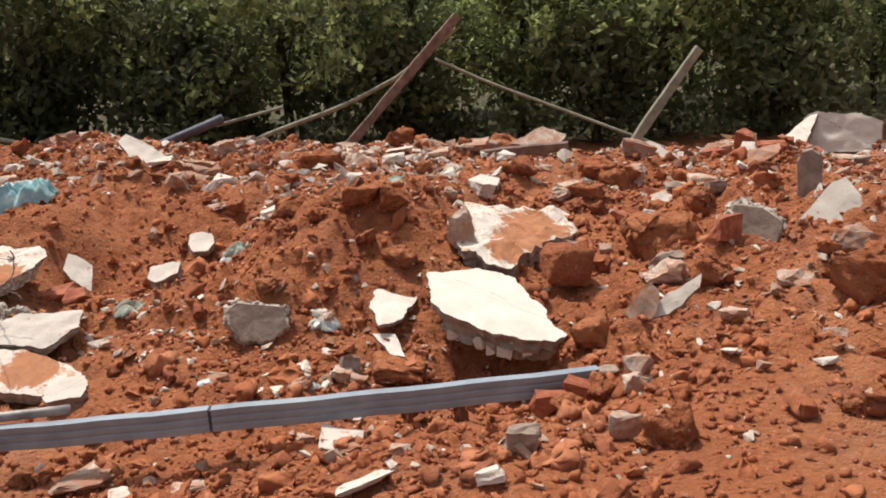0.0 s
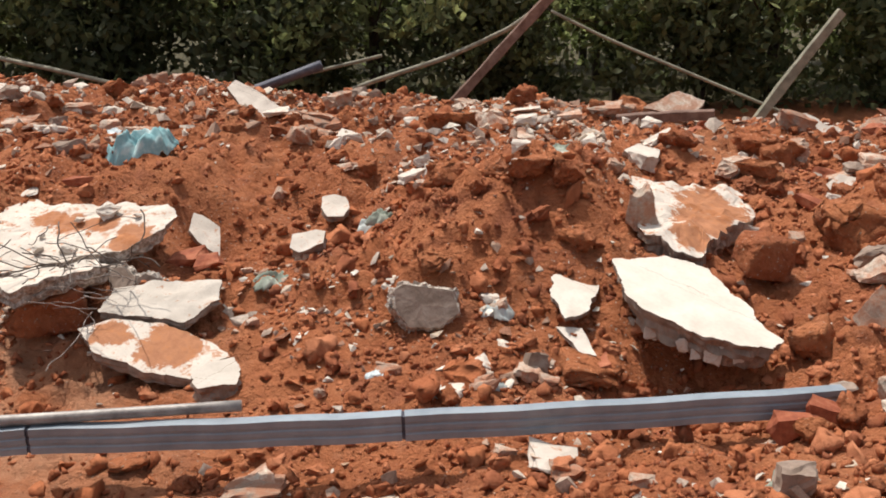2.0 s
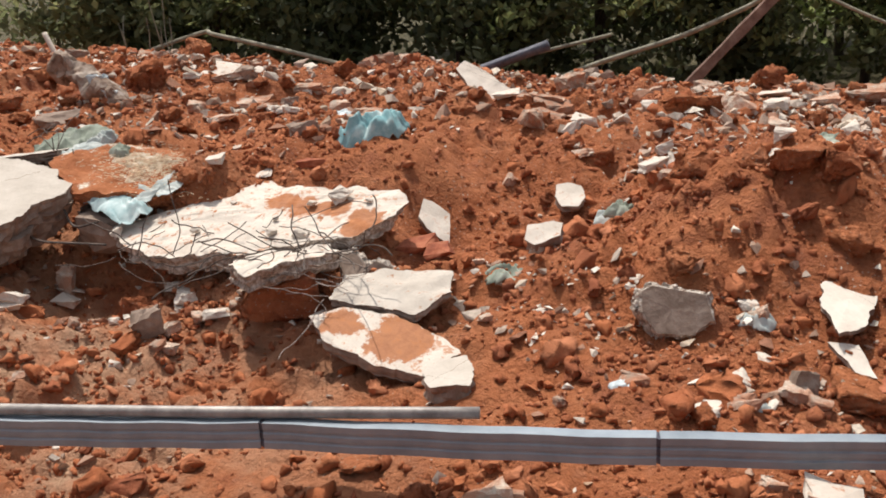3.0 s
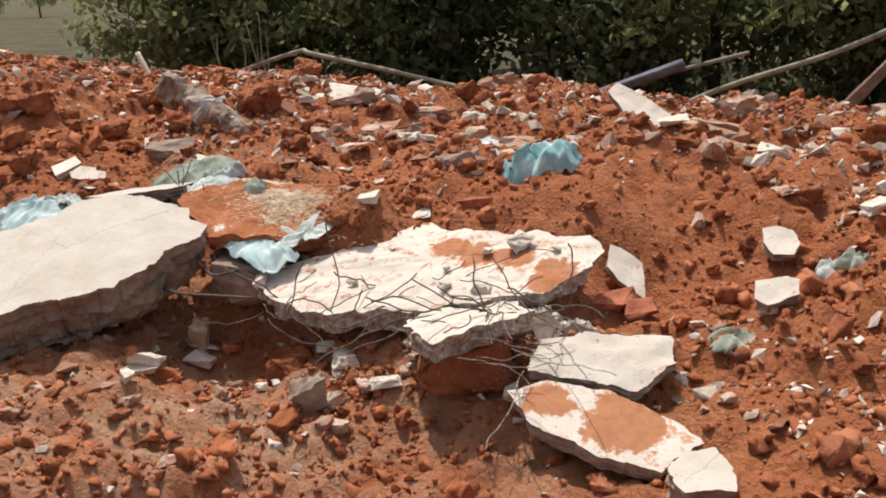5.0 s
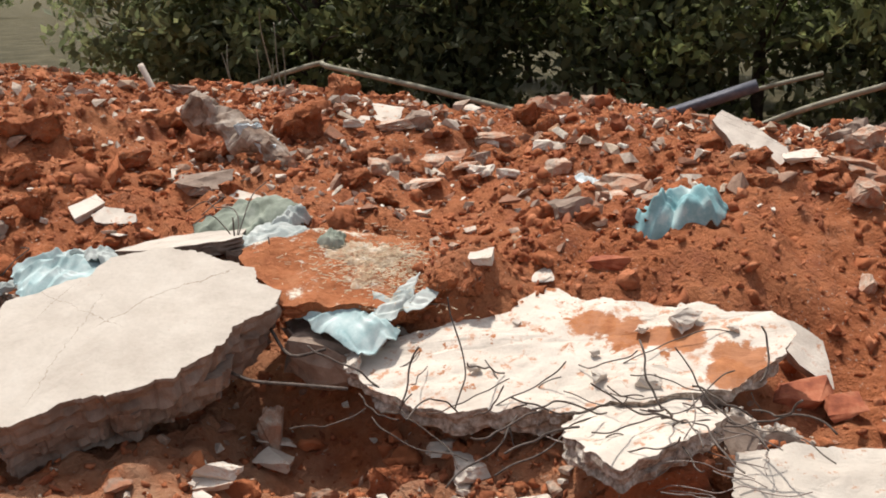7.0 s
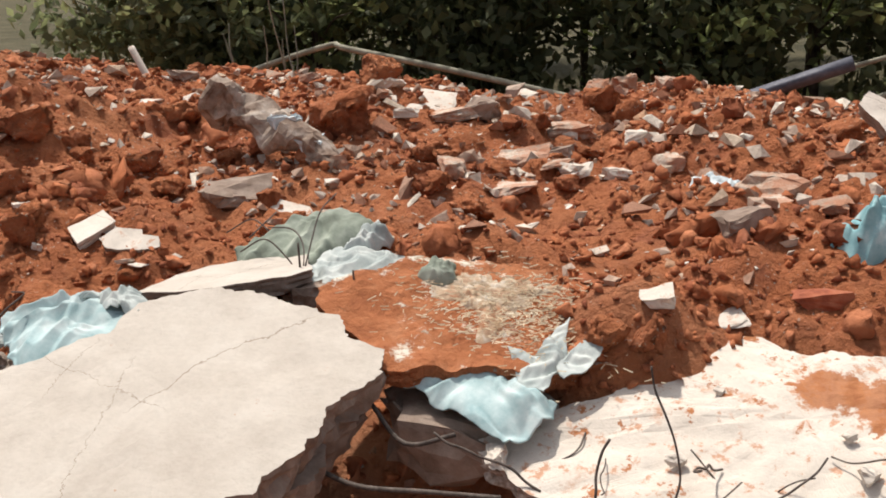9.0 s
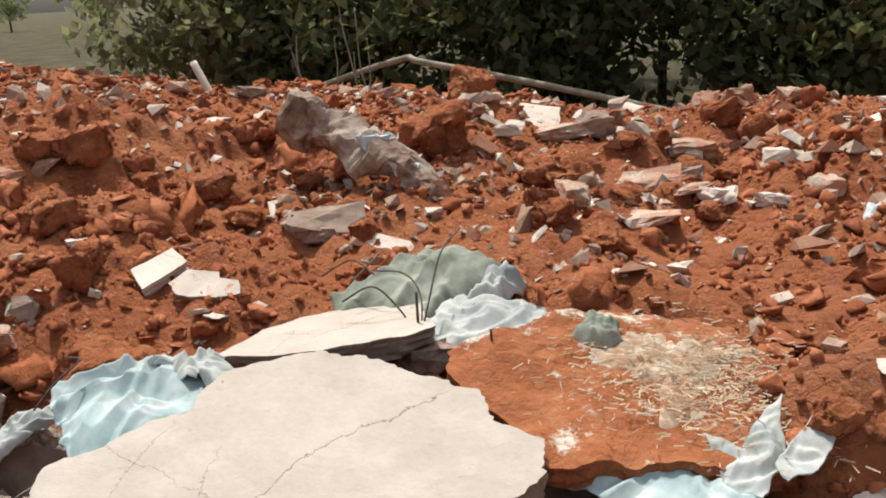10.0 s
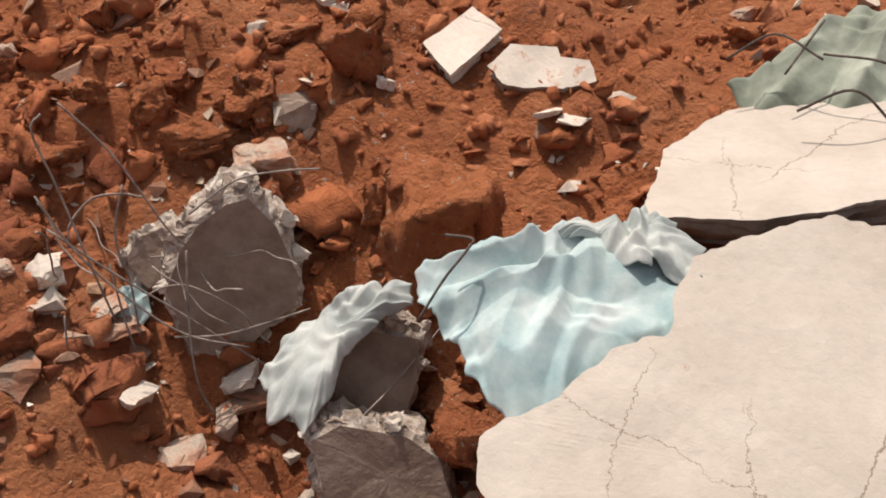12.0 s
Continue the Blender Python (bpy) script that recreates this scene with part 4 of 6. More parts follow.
plate("slab_end", (-2.02, 5.42, 0.325), 38, 30, [(-0.017, 0.121), (0.019, 0.102), (0.087, 0.005), (0.033, -0.176), (-0.052, -0.066), (-0.07, 0.015)], 0.035, 31, "cream broken slab end leaning on the soil mound", PLASTER_M, 0.008, category="slab")

# crumbled pieces lying on the long slab's broken edge
bit_rng = random.Random(31)
for k in range(9):
    x = bit_rng.uniform(-3.5, -2.2)
    y = 4.88 + 0.34 * bit_rng.random() + (0.22 if x < -3.1 else 0.0) * bit_rng.random()
    s = bit_rng.uniform(0.025, 0.085)
    ob = new("plaster_crumb", shard_mesh("plaster_crumb", s * 1.3, s, s * 0.7, 500 + k, [PLASTER_M], 0.7, 8))
    ob.matrix_basis = pose(x, y, 0.393 + 0.067 * (x + 2.77) + 0.349 * (y - 5.08) + s * 0.22, bit_rng.uniform(-20, 20), bit_rng.uniform(-20, 20), bit_rng.uniform(0, 360))
    tagged(ob, "small broken white crumb lying on the long slab", "rubble", "crumbs on the long slab")

# stones in the shade below the large slab
for x, y, w, d, h, rz, sd, make in ((-3.80, 5.0, 0.10, 0.09, 0.20, 20, 301, concrete_chunk), (-3.75, 4.93, 0.15, 0.10, 0.07, 10, 302, plaster_piece), (-3.80, 4.59, 0.15, 0.10, 0.10, 40, 303, plaster_piece), (-3.55, 4.85, 0.10, 0.08, 0.06, 70, 304, concrete_chunk), (-3.05, 4.80, 0.11, 0.09, 0.09, 30, 305, plaster_piece), (-3.30, 4.80, 0.16, 0.12, 0.10, 0, 306, soil_boulder)):
    make(x, y, w, d, h, rz, sd)

# bent rebar of the slabs
rebar_rng = random.Random(77)
for holder, ox, oy, span, count in ((long_slab, -2.80, 5.0, 1.3, 38), (front_slab, -2.50, 4.74, 0.5, 16)):
    base = holder.matrix_basis.translation
    for k in range(count):
        s = Vector((ox + rebar_rng.uniform(-0.5, 0.5) * span, oy + rebar_rng.uniform(-0.22, 0.02), 0)) - base
        s.z = (0.067 * s.x + 0.349 * s.y if holder is long_slab else 0.10 * s.x - 0.05 * s.y) + rebar_rng.uniform(-0.01, 0.035)
        pts = curly(rebar_rng, s, (rebar_rng.uniform(-1, 1), rebar_rng.uniform(-0.6, 0.3), rebar_rng.uniform(-0.12, 0.25)), rebar_rng.uniform(0.16, 0.44), 0.36)
        part("rebar", tube_mesh("rebar", pts, rebar_rng.uniform(0.0018, 0.0036), RUST_M, 6), holder, "rusty bent reinforcing bar")
base = big.matrix_basis.translation
for pts in ([(-3.92, 4.92, 0.335), (-3.78, 4.85, 0.325), (-3.62, 4.85, 0.32), (-3.45, 4.85, 0.316)], [(-3.80, 5.08, 0.42), (-3.70, 5.0, 0.36), (-3.58, 5.02, 0.38)]):
    part("rebar", tube_mesh("rebar", [Vector(p) - base for p in pts], 0.006, RUST_M, 6), big, "rusty bent reinforcing bar")

# broken lumps with grey faces beyond the large slab
flat_lump((-5.22, 5.25, 0.42), 78, 30, [(-0.072, 0.13), (-0.041, 0.163), (0.016, 0.19), (0.053, 0.192), (0.089, 0.134), (0.099, 0.08), (0.108, 0.036), (0.093, -0.015), (0.044, -0.045), (-0.037, -0.09), (-0.098, -0.06), (-0.117, 0.063)],
          0.17, 51, "grey flat-faced concrete lump with crumbled pale rim", 0.030)
flat_lump((-4.95, 5.20, 0.355), 66, 24, [(-0.061, 0.071), (-0.018, 0.078), (0.066, 0.05), (0.05, -0.02), (0.02, -0.08), (-0.082, -0.08), (-0.102, 0.011)],
          0.14, 52, "brown-faced concrete lump under a torn cloth", 0.03)
flat_lump((-4.92, 5.06, 0.28), 62, 22, [(-0.102, 0.066), (-0.054, 0.084), (0.047, 0.051), (0.094, 0.005), (0.104, -0.058), (0.088, -0.109), (-0.087, -0.12)],
          0.15, 53, "grey flat-faced concrete lump with pale broken top edge", 0.024)
flat_lump((-5.37, 5.28, 0.51), 60, 40, [(-0.06, 0.0), (-0.03, 0.03), (0.03, 0.035), (0.06, 0.0), (0.03, -0.06), (-0.04, -0.06)],
          0.10, 54, "small grey broken lump behind tangled wires", 0.012)
soil_lump = new("soil_boulder", shard_mesh("soil_boulder", 0.15, 0.11, 0.09, 403, [SOIL_M], 0.6, 12))
soil_lump.matrix_basis = pose(-4.80, 5.13, 0.29, 8, 14, -20)
tagged(soil_lump, "orange earth lump wedged between slab and lump", "boulder", "earth boulders on the heap")
wire_tangle(-5.40, 5.20, 0.50, 0.20, 9, 61, "tangle of thin grey wires over broken concrete", 0.0016)
long_wires = thing("loose_wires", -5.25, 5.16, 0.45, "long curved grey wires arching over broken concrete", "wire")
for pts in ([(-5.43, 5.14, 0.60), (-5.42, 5.15, 0.64), (-5.39, 5.18, 0.67), (-5.35, 5.20, 0.67), (-5.32, 5.21, 0.66)],
            [(-5.42, 5.21, 0.82), (-5.36, 5.22, 0.73), (-5.30, 5.22, 0.60), (-5.28, 5.23, 0.56)],
            [(-5.45, 5.13, 0.64), (-5.37, 5.15, 0.55), (-5.28, 5.18, 0.45), (-5.18, 5.21, 0.34), (-5.13, 5.23, 0.31)],
            [(-5.45, 5.13, 0.70), (-5.41, 5.13, 0.60), (-5.35, 5.14, 0.51), (-5.28, 5.16, 0.43), (-5.19, 5.20, 0.38)],
            [(-5.26, 5.20, 0.57), (-5.27, 5.18, 0.48), (-5.27, 5.15, 0.38), (-5.26, 5.14, 0.30), (-5.21, 5.14, 0.20)],
            [(-5.30, 5.16, 0.42), (-5.23, 5.19, 0.41), (-5.17, 5.23, 0.41), (-5.10, 5.27, 0.42)],
            [(-5.28, 5.26, 0.60), (-5.21, 5.31, 0.64), (-5.14, 5.35, 0.64), (-5.09, 5.38, 0.63)],
            [(-5.38, 5.16, 0.56), (-5.37, 5.14, 0.47), (-5.36, 5.13, 0.41)],
            [(-5.35, 5.21, 0.68), (-5.37, 5.18, 0.60), (-5.36, 5.17, 0.52), (-5.36, 5.15, 0.42)],
            [(-5.44, 5.19, 0.81), (-5.45, 5.17, 0.79), (-5.43, 5.16, 0.70), (-5.40, 5.14, 0.57), (-5.38, 5.13, 0.47)],
            [(-5.43, 5.08, 0.51), (-5.44, 5.04, 0.37), (-5.45, 5.01, 0.27)],
            [(-4.87, 5.30, 0.40), (-4.92, 5.20, 0.36), (-4.96, 5.12, 0.34), (-5.04, 5.06, 0.28)]):
    part("wire", tube_mesh("wire", [Vector(p) - Vector((-5.25, 5.16, 0.45)) for p in pts], 0.0019, WIRE_M, 5), long_wires)
bar_thing("bent_wire", [(-4.83, 5.07, 0.58), (-4.80, 5.11, 0.625), (-4.775, 5.15, 0.65), (-4.77, 5.165, 0.66), (-4.81, 5.17, 0.66)], 0.0022, RUST_M, "dark bent wire lying over the blue cloth", "wire", 6)
bar_thing("bent_rebar", [(-4.34, 5.62, 0.65), (-4.26, 5.62, 0.69), (-4.20, 5.62, 0.64), (-4.16, 5.62, 0.58)], 0.0026, RUST_M, "rusty bent bar hooked over the leaning slab", "rebar", 6)
for pts in ([(-4.12, 5.54, 0.60), (-4.14, 5.62, 0.67), (-4.20, 5.70, 0.70), (-4.30, 5.76, 0.69)], [(-4.12, 5.54, 0.60), (-4.11, 5.60, 0.68), (-4.10, 5.68, 0.76), (-4.07, 5.76, 0.80)],
            [(-4.46, 5.80, 0.66), (-4.38, 5.82, 0.70), (-4.30, 5.76, 0.68)], [(-4.36, 5.74, 0.66), (-4.30, 5.84, 0.72)]):
    bar_thing("bent_rebar", pts, 0.0024, RUST_M, "thin rusty bent bar rising from the leaning slab", "rebar", 6)
stump = new("slab_corner", shard_mesh("slab_corner", 0.13, 0.10, 0.10, 95, [BROWN_M], 0.7, 9))
stump.matrix_basis = pose(-4.10, 5.50, 0.555, 10, 8, 30)
tagged(stump, "rough brown broken corner under the leaning slab", "rubble")
bar_thing("bent_rebar", [(-4.13, 5.55, 0.70), (-4.13, 5.55, 0.65), (-4.13, 5.55, 0.60)], 0.0035, RUST_M, "rusty bar stub standing at the slab's end", "rebar", 6)
bar_thing("bent_wire", [(-3.93, 5.42, 0.66), (-3.93, 5.42, 0.59), (-3.96, 5.42, 0.54)], 0.003, RUST_M, "thin bent wire standing in spilled soil", "wire", 6)
wire_tangle(-2.35, 4.62, 0.24, 0.26, 14, 62, "tangle of rusty wires under a slab")

# cloths and sheets
sheet("blue_cloth", [(-4.87, 5.19), (-4.82, 5.22), (-4.80, 5.25), (-4.74, 5.25), (-4.69, 5.27), (-4.61, 5.30), (-4.57, 5.29), (-4.45, 5.21), (-4.46, 5.10), (-4.55, 5.03), (-4.64, 5.0), (-4.68, 4.99), (-4.73, 5.02), (-4.79, 5.08), (-4.83, 5.11), (-4.87, 5.15)],
      (0.578, 0.0, 0.33), 0.029, 71, CLOTH_M, "crumpled pale blue cloth tucked under the cracked slab", fold=0.12, limp=0.02, rings=48, peaks=((-4.68, 5.16, 0.16, 0.03),), flow=25, jag=0.014, step=0.004)
sheet("white_rag", [(-4.70, 5.25), (-4.68, 5.30), (-4.62, 5.31), (-4.57, 5.33), (-4.50, 5.31), (-4.46, 5.25), (-4.47, 5.20), (-4.53, 5.22), (-4.60, 5.245)], (0.632, 0.0, 0.2), 0.036, 84, SHEET_M,
      "ragged off-white cloth edge above the blue cloth", fold=0.085, jag=0.03, flow=60, step=0.004, limp=0.02)
sheet("blue_scrap", [(-5.47, 5.17), (-5.45, 5.22), (-5.40, 5.24), (-5.37, 5.20), (-5.40, 5.16)], (0.45, 0.1, 0.6), 0.03, 85, CLOTH_M, "blue and white plastic scrap under tangled wires", "plastic scrap", fold=0.07, jag=0.012, step=0.005)
sheet("torn_cloth", [(-5.15, 5.15), (-5.11, 5.22), (-5.05, 5.26), (-4.97, 5.285), (-4.89, 5.28), (-4.90, 5.235), (-4.95, 5.205), (-4.99, 5.17), (-5.0, 5.11), (-5.03, 5.06), (-5.10, 5.07)], (0.455, 0.30, 0.45), 0.030, 81, SHEET_M,
      "torn pale grey-blue cloth hanging over a concrete lump", fold=0.09, flow=35, jag=0.016, step=0.004)
sheet("teal_cloth", [(-2.66, 5.70), (-2.65, 5.80), (-2.56, 5.92), (-2.42, 6.0), (-2.30, 6.01), (-2.25, 5.93), (-2.26, 5.86), (-2.36, 5.82), (-2.44, 5.77), (-2.52, 5.72), (-2.60, 5.66)],
      (0.690, 0.12, 0.36), 0.058, 72, TEAL_M, "bunched teal cloth on top of a red soil mound", fold=0.15, limp=0.08, peaks=((-2.36, 5.90, 0.14, 0.05), (-2.52, 5.82, 0.14, 0.04)), jag=0.008, flow=42, step=0.006)
sheet("green_sheet", [(-4.46, 5.84), (-4.37, 5.92), (-4.29, 6.0), (-4.18, 6.05), (-4.04, 6.02), (-3.98, 5.96), (-4.0, 5.88), (-4.08, 5.83), (-4.13, 5.74), (-4.24, 5.74), (-4.40, 5.76)],
      (0.652, 0.04, 0.30), 0.024, 73, GREEN_M, "dusty grey-green sheet peaked behind the leaning slab", fold=0.20, limp=0.05, peaks=((-4.14, 5.93, 0.14, 0.02),), jag=0.006, flow=48, step=0.006)
sheet("white_sheet", [(-4.16, 5.62), (-4.10, 5.73), (-4.0, 5.77), (-3.83, 5.72), (-3.80, 5.66), (-3.94, 5.55), (-4.08, 5.50), (-4.14, 5.54)],
      (0.615, -0.05, 0.25), 0.03, 74, SHEET_M, "pale bluish-white sheet half buried in soil", fold=0.20, flow=40)
sheet("white_sheet", [(-4.06, 5.72), (-4.04, 5.84), (-3.98, 5.90), (-3.93, 5.84), (-3.97, 5.74)], (0.67, 0.0, 0.2), 0.04, 82, SHEET_M,
      "crumpled white sheet end beside the green sheet", fold=0.12, limp=0.06, flow=10)
sheet("blue_sheet", [(-3.86, 5.22), (-3.74, 5.215), (-3.61, 5.23), (-3.51, 5.20), (-3.44, 5.16), (-3.35, 5.13), (-3.36, 5.06), (-3.44, 5.00), (-3.52, 5.03), (-3.62, 5.09), (-3.73, 5.14), (-3.82, 5.19)],
      (0.462, 0.0, 0.5), 0.030, 75, CLOTH_M, "pale blue torn sheet hanging between the slabs", fold=0.15, flow=-25, jag=0.008, limp=0.02, step=0.006)
sheet("torn_sheet", [(-3.77, 5.43), (-3.73, 5.54), (-3.63, 5.58), (-3.49, 5.59), (-3.34, 5.57), (-3.43, 5.49), (-3.49, 5.40), (-3.52, 5.30), (-3.57, 5.28), (-3.57, 5.39), (-3.68, 5.40)],
      (0.588, -0.158, 0.291), 0.016, 83, TORN_M, "torn straw-coloured whitish sheet stuck in spilled soil", fold=0.10, limp=0.03, jag=0.035)
sheet("grey_scrap", [(-3.77, 5.48), (-3.73, 5.54), (-3.66, 5.54), (-3.65, 5.49), (-3.69, 5.46), (-3.74, 5.45)], (0.655, -0.2, 0.6), 0.03, 77, GREEN_M,
      "dark grey-green plastic scrap lying on spilled soil", "plastic scrap", fold=0.10, jag=0.008)
sheet("torn_strip", [(-3.48, 5.26), (-3.41, 5.25), (-3.37, 5.33), (-3.34, 5.35), (-3.34, 5.24), (-3.38, 5.12), (-3.45, 5.14)], (0.500, 0.0, 0.45), 0.02, 78, SHEET_M,
      "torn pale strip of sheet lying between the slabs", fold=0.10, jag=0.008, limp=0.0, flow=60, step=0.006)
sheet("torn_strip", [(-3.36, 5.20), (-3.30, 5.29), (-3.24, 5.37), (-3.21, 5.34), (-3.28, 5.20), (-3.34, 5.16)], (0.512, 0.0, 0.45), 0.02, 79, SHEET_M,
      "crumpled pale strip of sheet beside spilled soil", fold=0.08, jag=0.008, limp=0.0, flow=50, step=0.006)
sheet("torn_strip", [(-3.32, 5.50), (-3.28, 5.55), (-3.21, 5.50), (-3.11, 5.45), (-3.06, 5.37), (-3.14, 5.37), (-3.25, 5.42)], (0.560, -0.1, 0.3), 0.02, 80, TORN_M, "small pale torn sheet on red soil", fold=0.1, jag=0.012)
plastic_scrap(0.90, 6.12, 0.30, 0.24, 0.12, 20, 76)

# ---- on the crest: bars, poles, planks ----
bar_thing("grey_post", [(-3.2, 9.45, 0.36), (-1.94, 9.3, 0.80)], 0.045, BAR_M, "dark grey square post leaning on the crest", "post", 4)
bar_thing("bent_pole", [(-2.4, 9.6, 0.25), (-1.67, 9.6, 0.57), (-0.90, 9.6, 0.81), (-0.45, 9.55, 1.0), (-0.23, 9.5, 1.12), (0.24, 9.4, 1.47)], 0.022, POLE_M, "pale bent pole rising from the crest", "pole")
bar_thing("thin_pole", [(-2.05, 9.5, 0.72), (-1.46, 9.8, 0.83)], 0.016, POLE_M, "thin pale pole beside the dark post", "pole")
board("wooden_plank", (-1.1, 8.92, 0.18), (0.26, 9.3, 1.58), 0.085, 0.05, BOARD_M, "weathered brown plank leaning up before the trees", "plank", 3)
board("wooden_plank", (1.48, 8.75, 0.08), (2.36, 9.0, 1.17), 0.085, 0.05, POLE_M, "grey-brown plank standing slanted on the crest", "plank", 4)
bar_thing("slack_cable", [(0.04, 9.4, 1.21), (0.5, 9.3, 0.98), (1.1, 9.2, 0.72), (1.80, 9.0, 0.42), (2.3, 8.9, 0.2)], 0.014, POLE_M, "slack pale cable falling from the plank", "cable")
bar_thing("bent_pipe", [(-6.3, 10.2, 0.66), (-6.06, 10.2, 0.76), (-5.48, 10.2, 0.92), (-5.3, 10.1, 0.90), (-4.5, 9.9, 0.75), (-3.5, 9.6, 0.55)], 0.022, POLE_M, "bent grey pipe lying over the crest", "pipe")
bar_thing("white_stick", [(-6.43, 9.0, 1.03), (-6.33, 8.95, 0.88), (-6.20, 8.9, 0.66)], 0.024, PLASTER_M, "white stick poking from the rubble", "stick")
board("rusty_plank", (0.32, 7.35, 0.56), (0.95, 7.25, 0.60), 0.07, 0.05, BOARD_M, "rusty brown plank lying on the rubble", "plank", 5)

stems = thing("dry_stems", -5.75, 9.6, 0.70, "thin bare dry stems growing from the crest", "plant")
stem_rng = random.Random(15)
for k in range(7):
    pts = curly(stem_rng, (stem_rng.uniform(-0.25, 0.25), 0, 0), (stem_rng.uniform(-0.3, 0.5), 0.1, 1), stem_rng.uniform(0.3, 0.75), 0.16, 5)
    part("stem", tube_mesh("stem", pts, 0.007, POLE_M, 5, 0.003), stems)

# the standing pieces to the far side
plate("slab_wedge", (3.06, 7.77, 0.481), 72, -17, [(-0.19, 0.124), (-0.086, 0.196), (0.24, 0.166), (0.40, 0.10), (0.38, -0.12), (0.036, -0.13), (-0.254, -0.20), (-0.295, -0.155)], 0.22, 81, "large grey-white slab wedge on the crest", CREAM_M, 0.02, 0.015, "slab", PLASTER_M)
plate("pale_slab", (2.78, 7.74, 0.493), 40, -46, [(-0.111, -0.24), (-0.105, -0.017), (0.016, 0.235), (0.075, 0.249), (0.087, -0.038), (0.038, -0.22)], 0.06, 181, "bright pale slab side standing against a grey wedge", CREAM_M, 0.012, category="slab")
plate("pointed_slab", (1.97, 4.92, 0.475), 46, -22, [(-0.187, -0.081), (-0.123, 0.02), (-0.019, 0.175), (0.047, 0.21), (0.113, 0.106), (0.173, -0.076), (0.16, -0.2), (-0.14, -0.2)], 0.07, 82, "pale pointed slab fragment standing in soil", ROUGH_M, 0.006, category="slab")
plate("broken_post", (2.02, 5.41, 0.60), 84, -21, [(-0.063, -0.22), (-0.067, 0.037), (-0.044, 0.098), (0.007, 0.113), (0.048, 0.084), (0.061, 0.029), (0.058, -0.22)], 0.11, 83, "grey round-topped concrete post standing upright", FACE_M, 0.005, 0.004, "post")
plate("white_slab", (-2.10, 7.22, 0.745), 42, 16, [(-0.162, 0.14), (-0.099, 0.20), (0.03, 0.10), (0.167, -0.06), (0.160, -0.19), (0.012, -0.17), (-0.09, -0.04)], 0.06, 84, "white broken slab leaning near the crest", CREAM_M, 0.015, category="slab")


def rough_log(name, points, r0, r1, seed, material):
    """A broken round shaft, gnawed and ridged along its length."""
    line = curve_points(points, 14)
    verts, faces = tube_parts(line, [r0 + (r1 - r0) * i / (len(line) - 1) for i in range(len(line))], 18)
    off = Vector((seed, seed * 0.7, 0))
    verts = [tuple(Vector(v) + noise.noise_vector(Vector(v) * 6 + off) * 0.065 + noise.noise_vector(Vector(v) * 17 + off) * 0.030 + noise.noise_vector(Vector(v) * 40 + off) * 0.012) for v in verts]
    return solid(name, verts, faces, [material])


column = thing("broken_column", 0, 0, 0, "fallen grey-brown broken column with torn sheathing", "column")
part("shaft", rough_log("shaft", [(-5.00, 6.98, 0.93), (-4.86, 6.93, 0.90), (-4.62, 6.84, 0.80), (-4.38, 6.75, 0.68)], 0.10, 0.04, 85, BROWN_M), column)
for px, py, pz, size, sd in ((-4.62, 6.84, 0.86, 0.15, 86), (-4.50, 6.80, 0.78, 0.13, 88), (-4.98, 7.0, 0.90, 0.12, 89)):
    part("sheathing", shard_mesh("sheathing", size, size * 0.8, size * 0.7, sd, [SCRAP_M], 0.95, 8), column, "torn pale blue-grey sheathing", pose(px, py, pz))
plate("wall_tile", (-4.97, 5.86, 0.665), 22, 7, [(-0.08, -0.012), (0.013, 0.091), (0.08, 0.021), (-0.013, -0.101)], 0.04, 87, "cream square-edged block tilted on red soil", CREAM_M, 0.005, 0.004, "block", PLASTER_M)
plate("slab_fragment", (-4.79, 5.80, 0.635), 30, 12, [(-0.116, 0.01), (-0.066, 0.056), (0.021, 0.044), (0.025, 0.02), (0.083, 0.009), (0.094, -0.038), (0.032, -0.061), (-0.073, -0.039)], 0.045, 88, "rough grey-white slab fragment beside a cream block", PLASTER_M, 0.012, 0.012)
flat_lump((-2.12, 4.83, 0.215), 66, 2, [(-0.077, -0.06), (-0.06, 0.041), (-0.023, 0.061), (0.052, 0.031), (0.099, -0.036), (0.007, -0.07)], 0.14, 57, "grey cut concrete piece wedged above the rough slab", 0.016)
flat_lump((-2.25, 4.84, 0.255), 50, 5, [(-0.061, 0.012), (-0.043, 0.057), (0.02, 0.05), (0.063, -0.005), (0.048, -0.048), (-0.027, -0.066)], 0.12, 58, "pale-topped concrete piece beside bent rebar", 0.03)
plate("grey_flake", (-2.11, 4.58, 0.15), 60, 3, [(-0.101, 0.026), (-0.018, 0.023), (0.086, 0.005), (0.06, -0.031), (-0.027, -0.03)], 0.03, 190, "dark grey flake wedged between two fallen slabs", FACE_M, 0.006)
under_block = new("soil_boulder", shard_mesh("soil_boulder", 0.36, 0.30, 0.24, 404, [SOIL_M], 0.6, 12))
under_block.matrix_basis = pose(-2.52, 4.66, 0.17, 6, -8, 15)
tagged(under_block, "dark red-brown earth block under the front slab", "boulder", "earth boulders on the heap")
plate("plaster_disc", (-1.39, 5.69, 0.385), 28, 6, [(-0.073, -0.016), (-0.065, 0.07), (-0.009, 0.09), (0.061, 0.067), (0.076, -0.027), (0.045, -0.093), (-0.037, -0.091)], 0.05, 90, "round cream plaster plate propped on red soil", PLASTER_M, 0.010)
plate("grey_plate", (0.84, 4.19, 0.25), 60, -11, [(-0.083, -0.094), (-0.062, 0.011), (0.041, 0.13), (0.084, 0.086), (0.067, -0.015), (-0.047, -0.119)], 0.035, 92, "grey broken concrete plate leaning on red soil", CONCRETE_M, 0.014, 0.012)
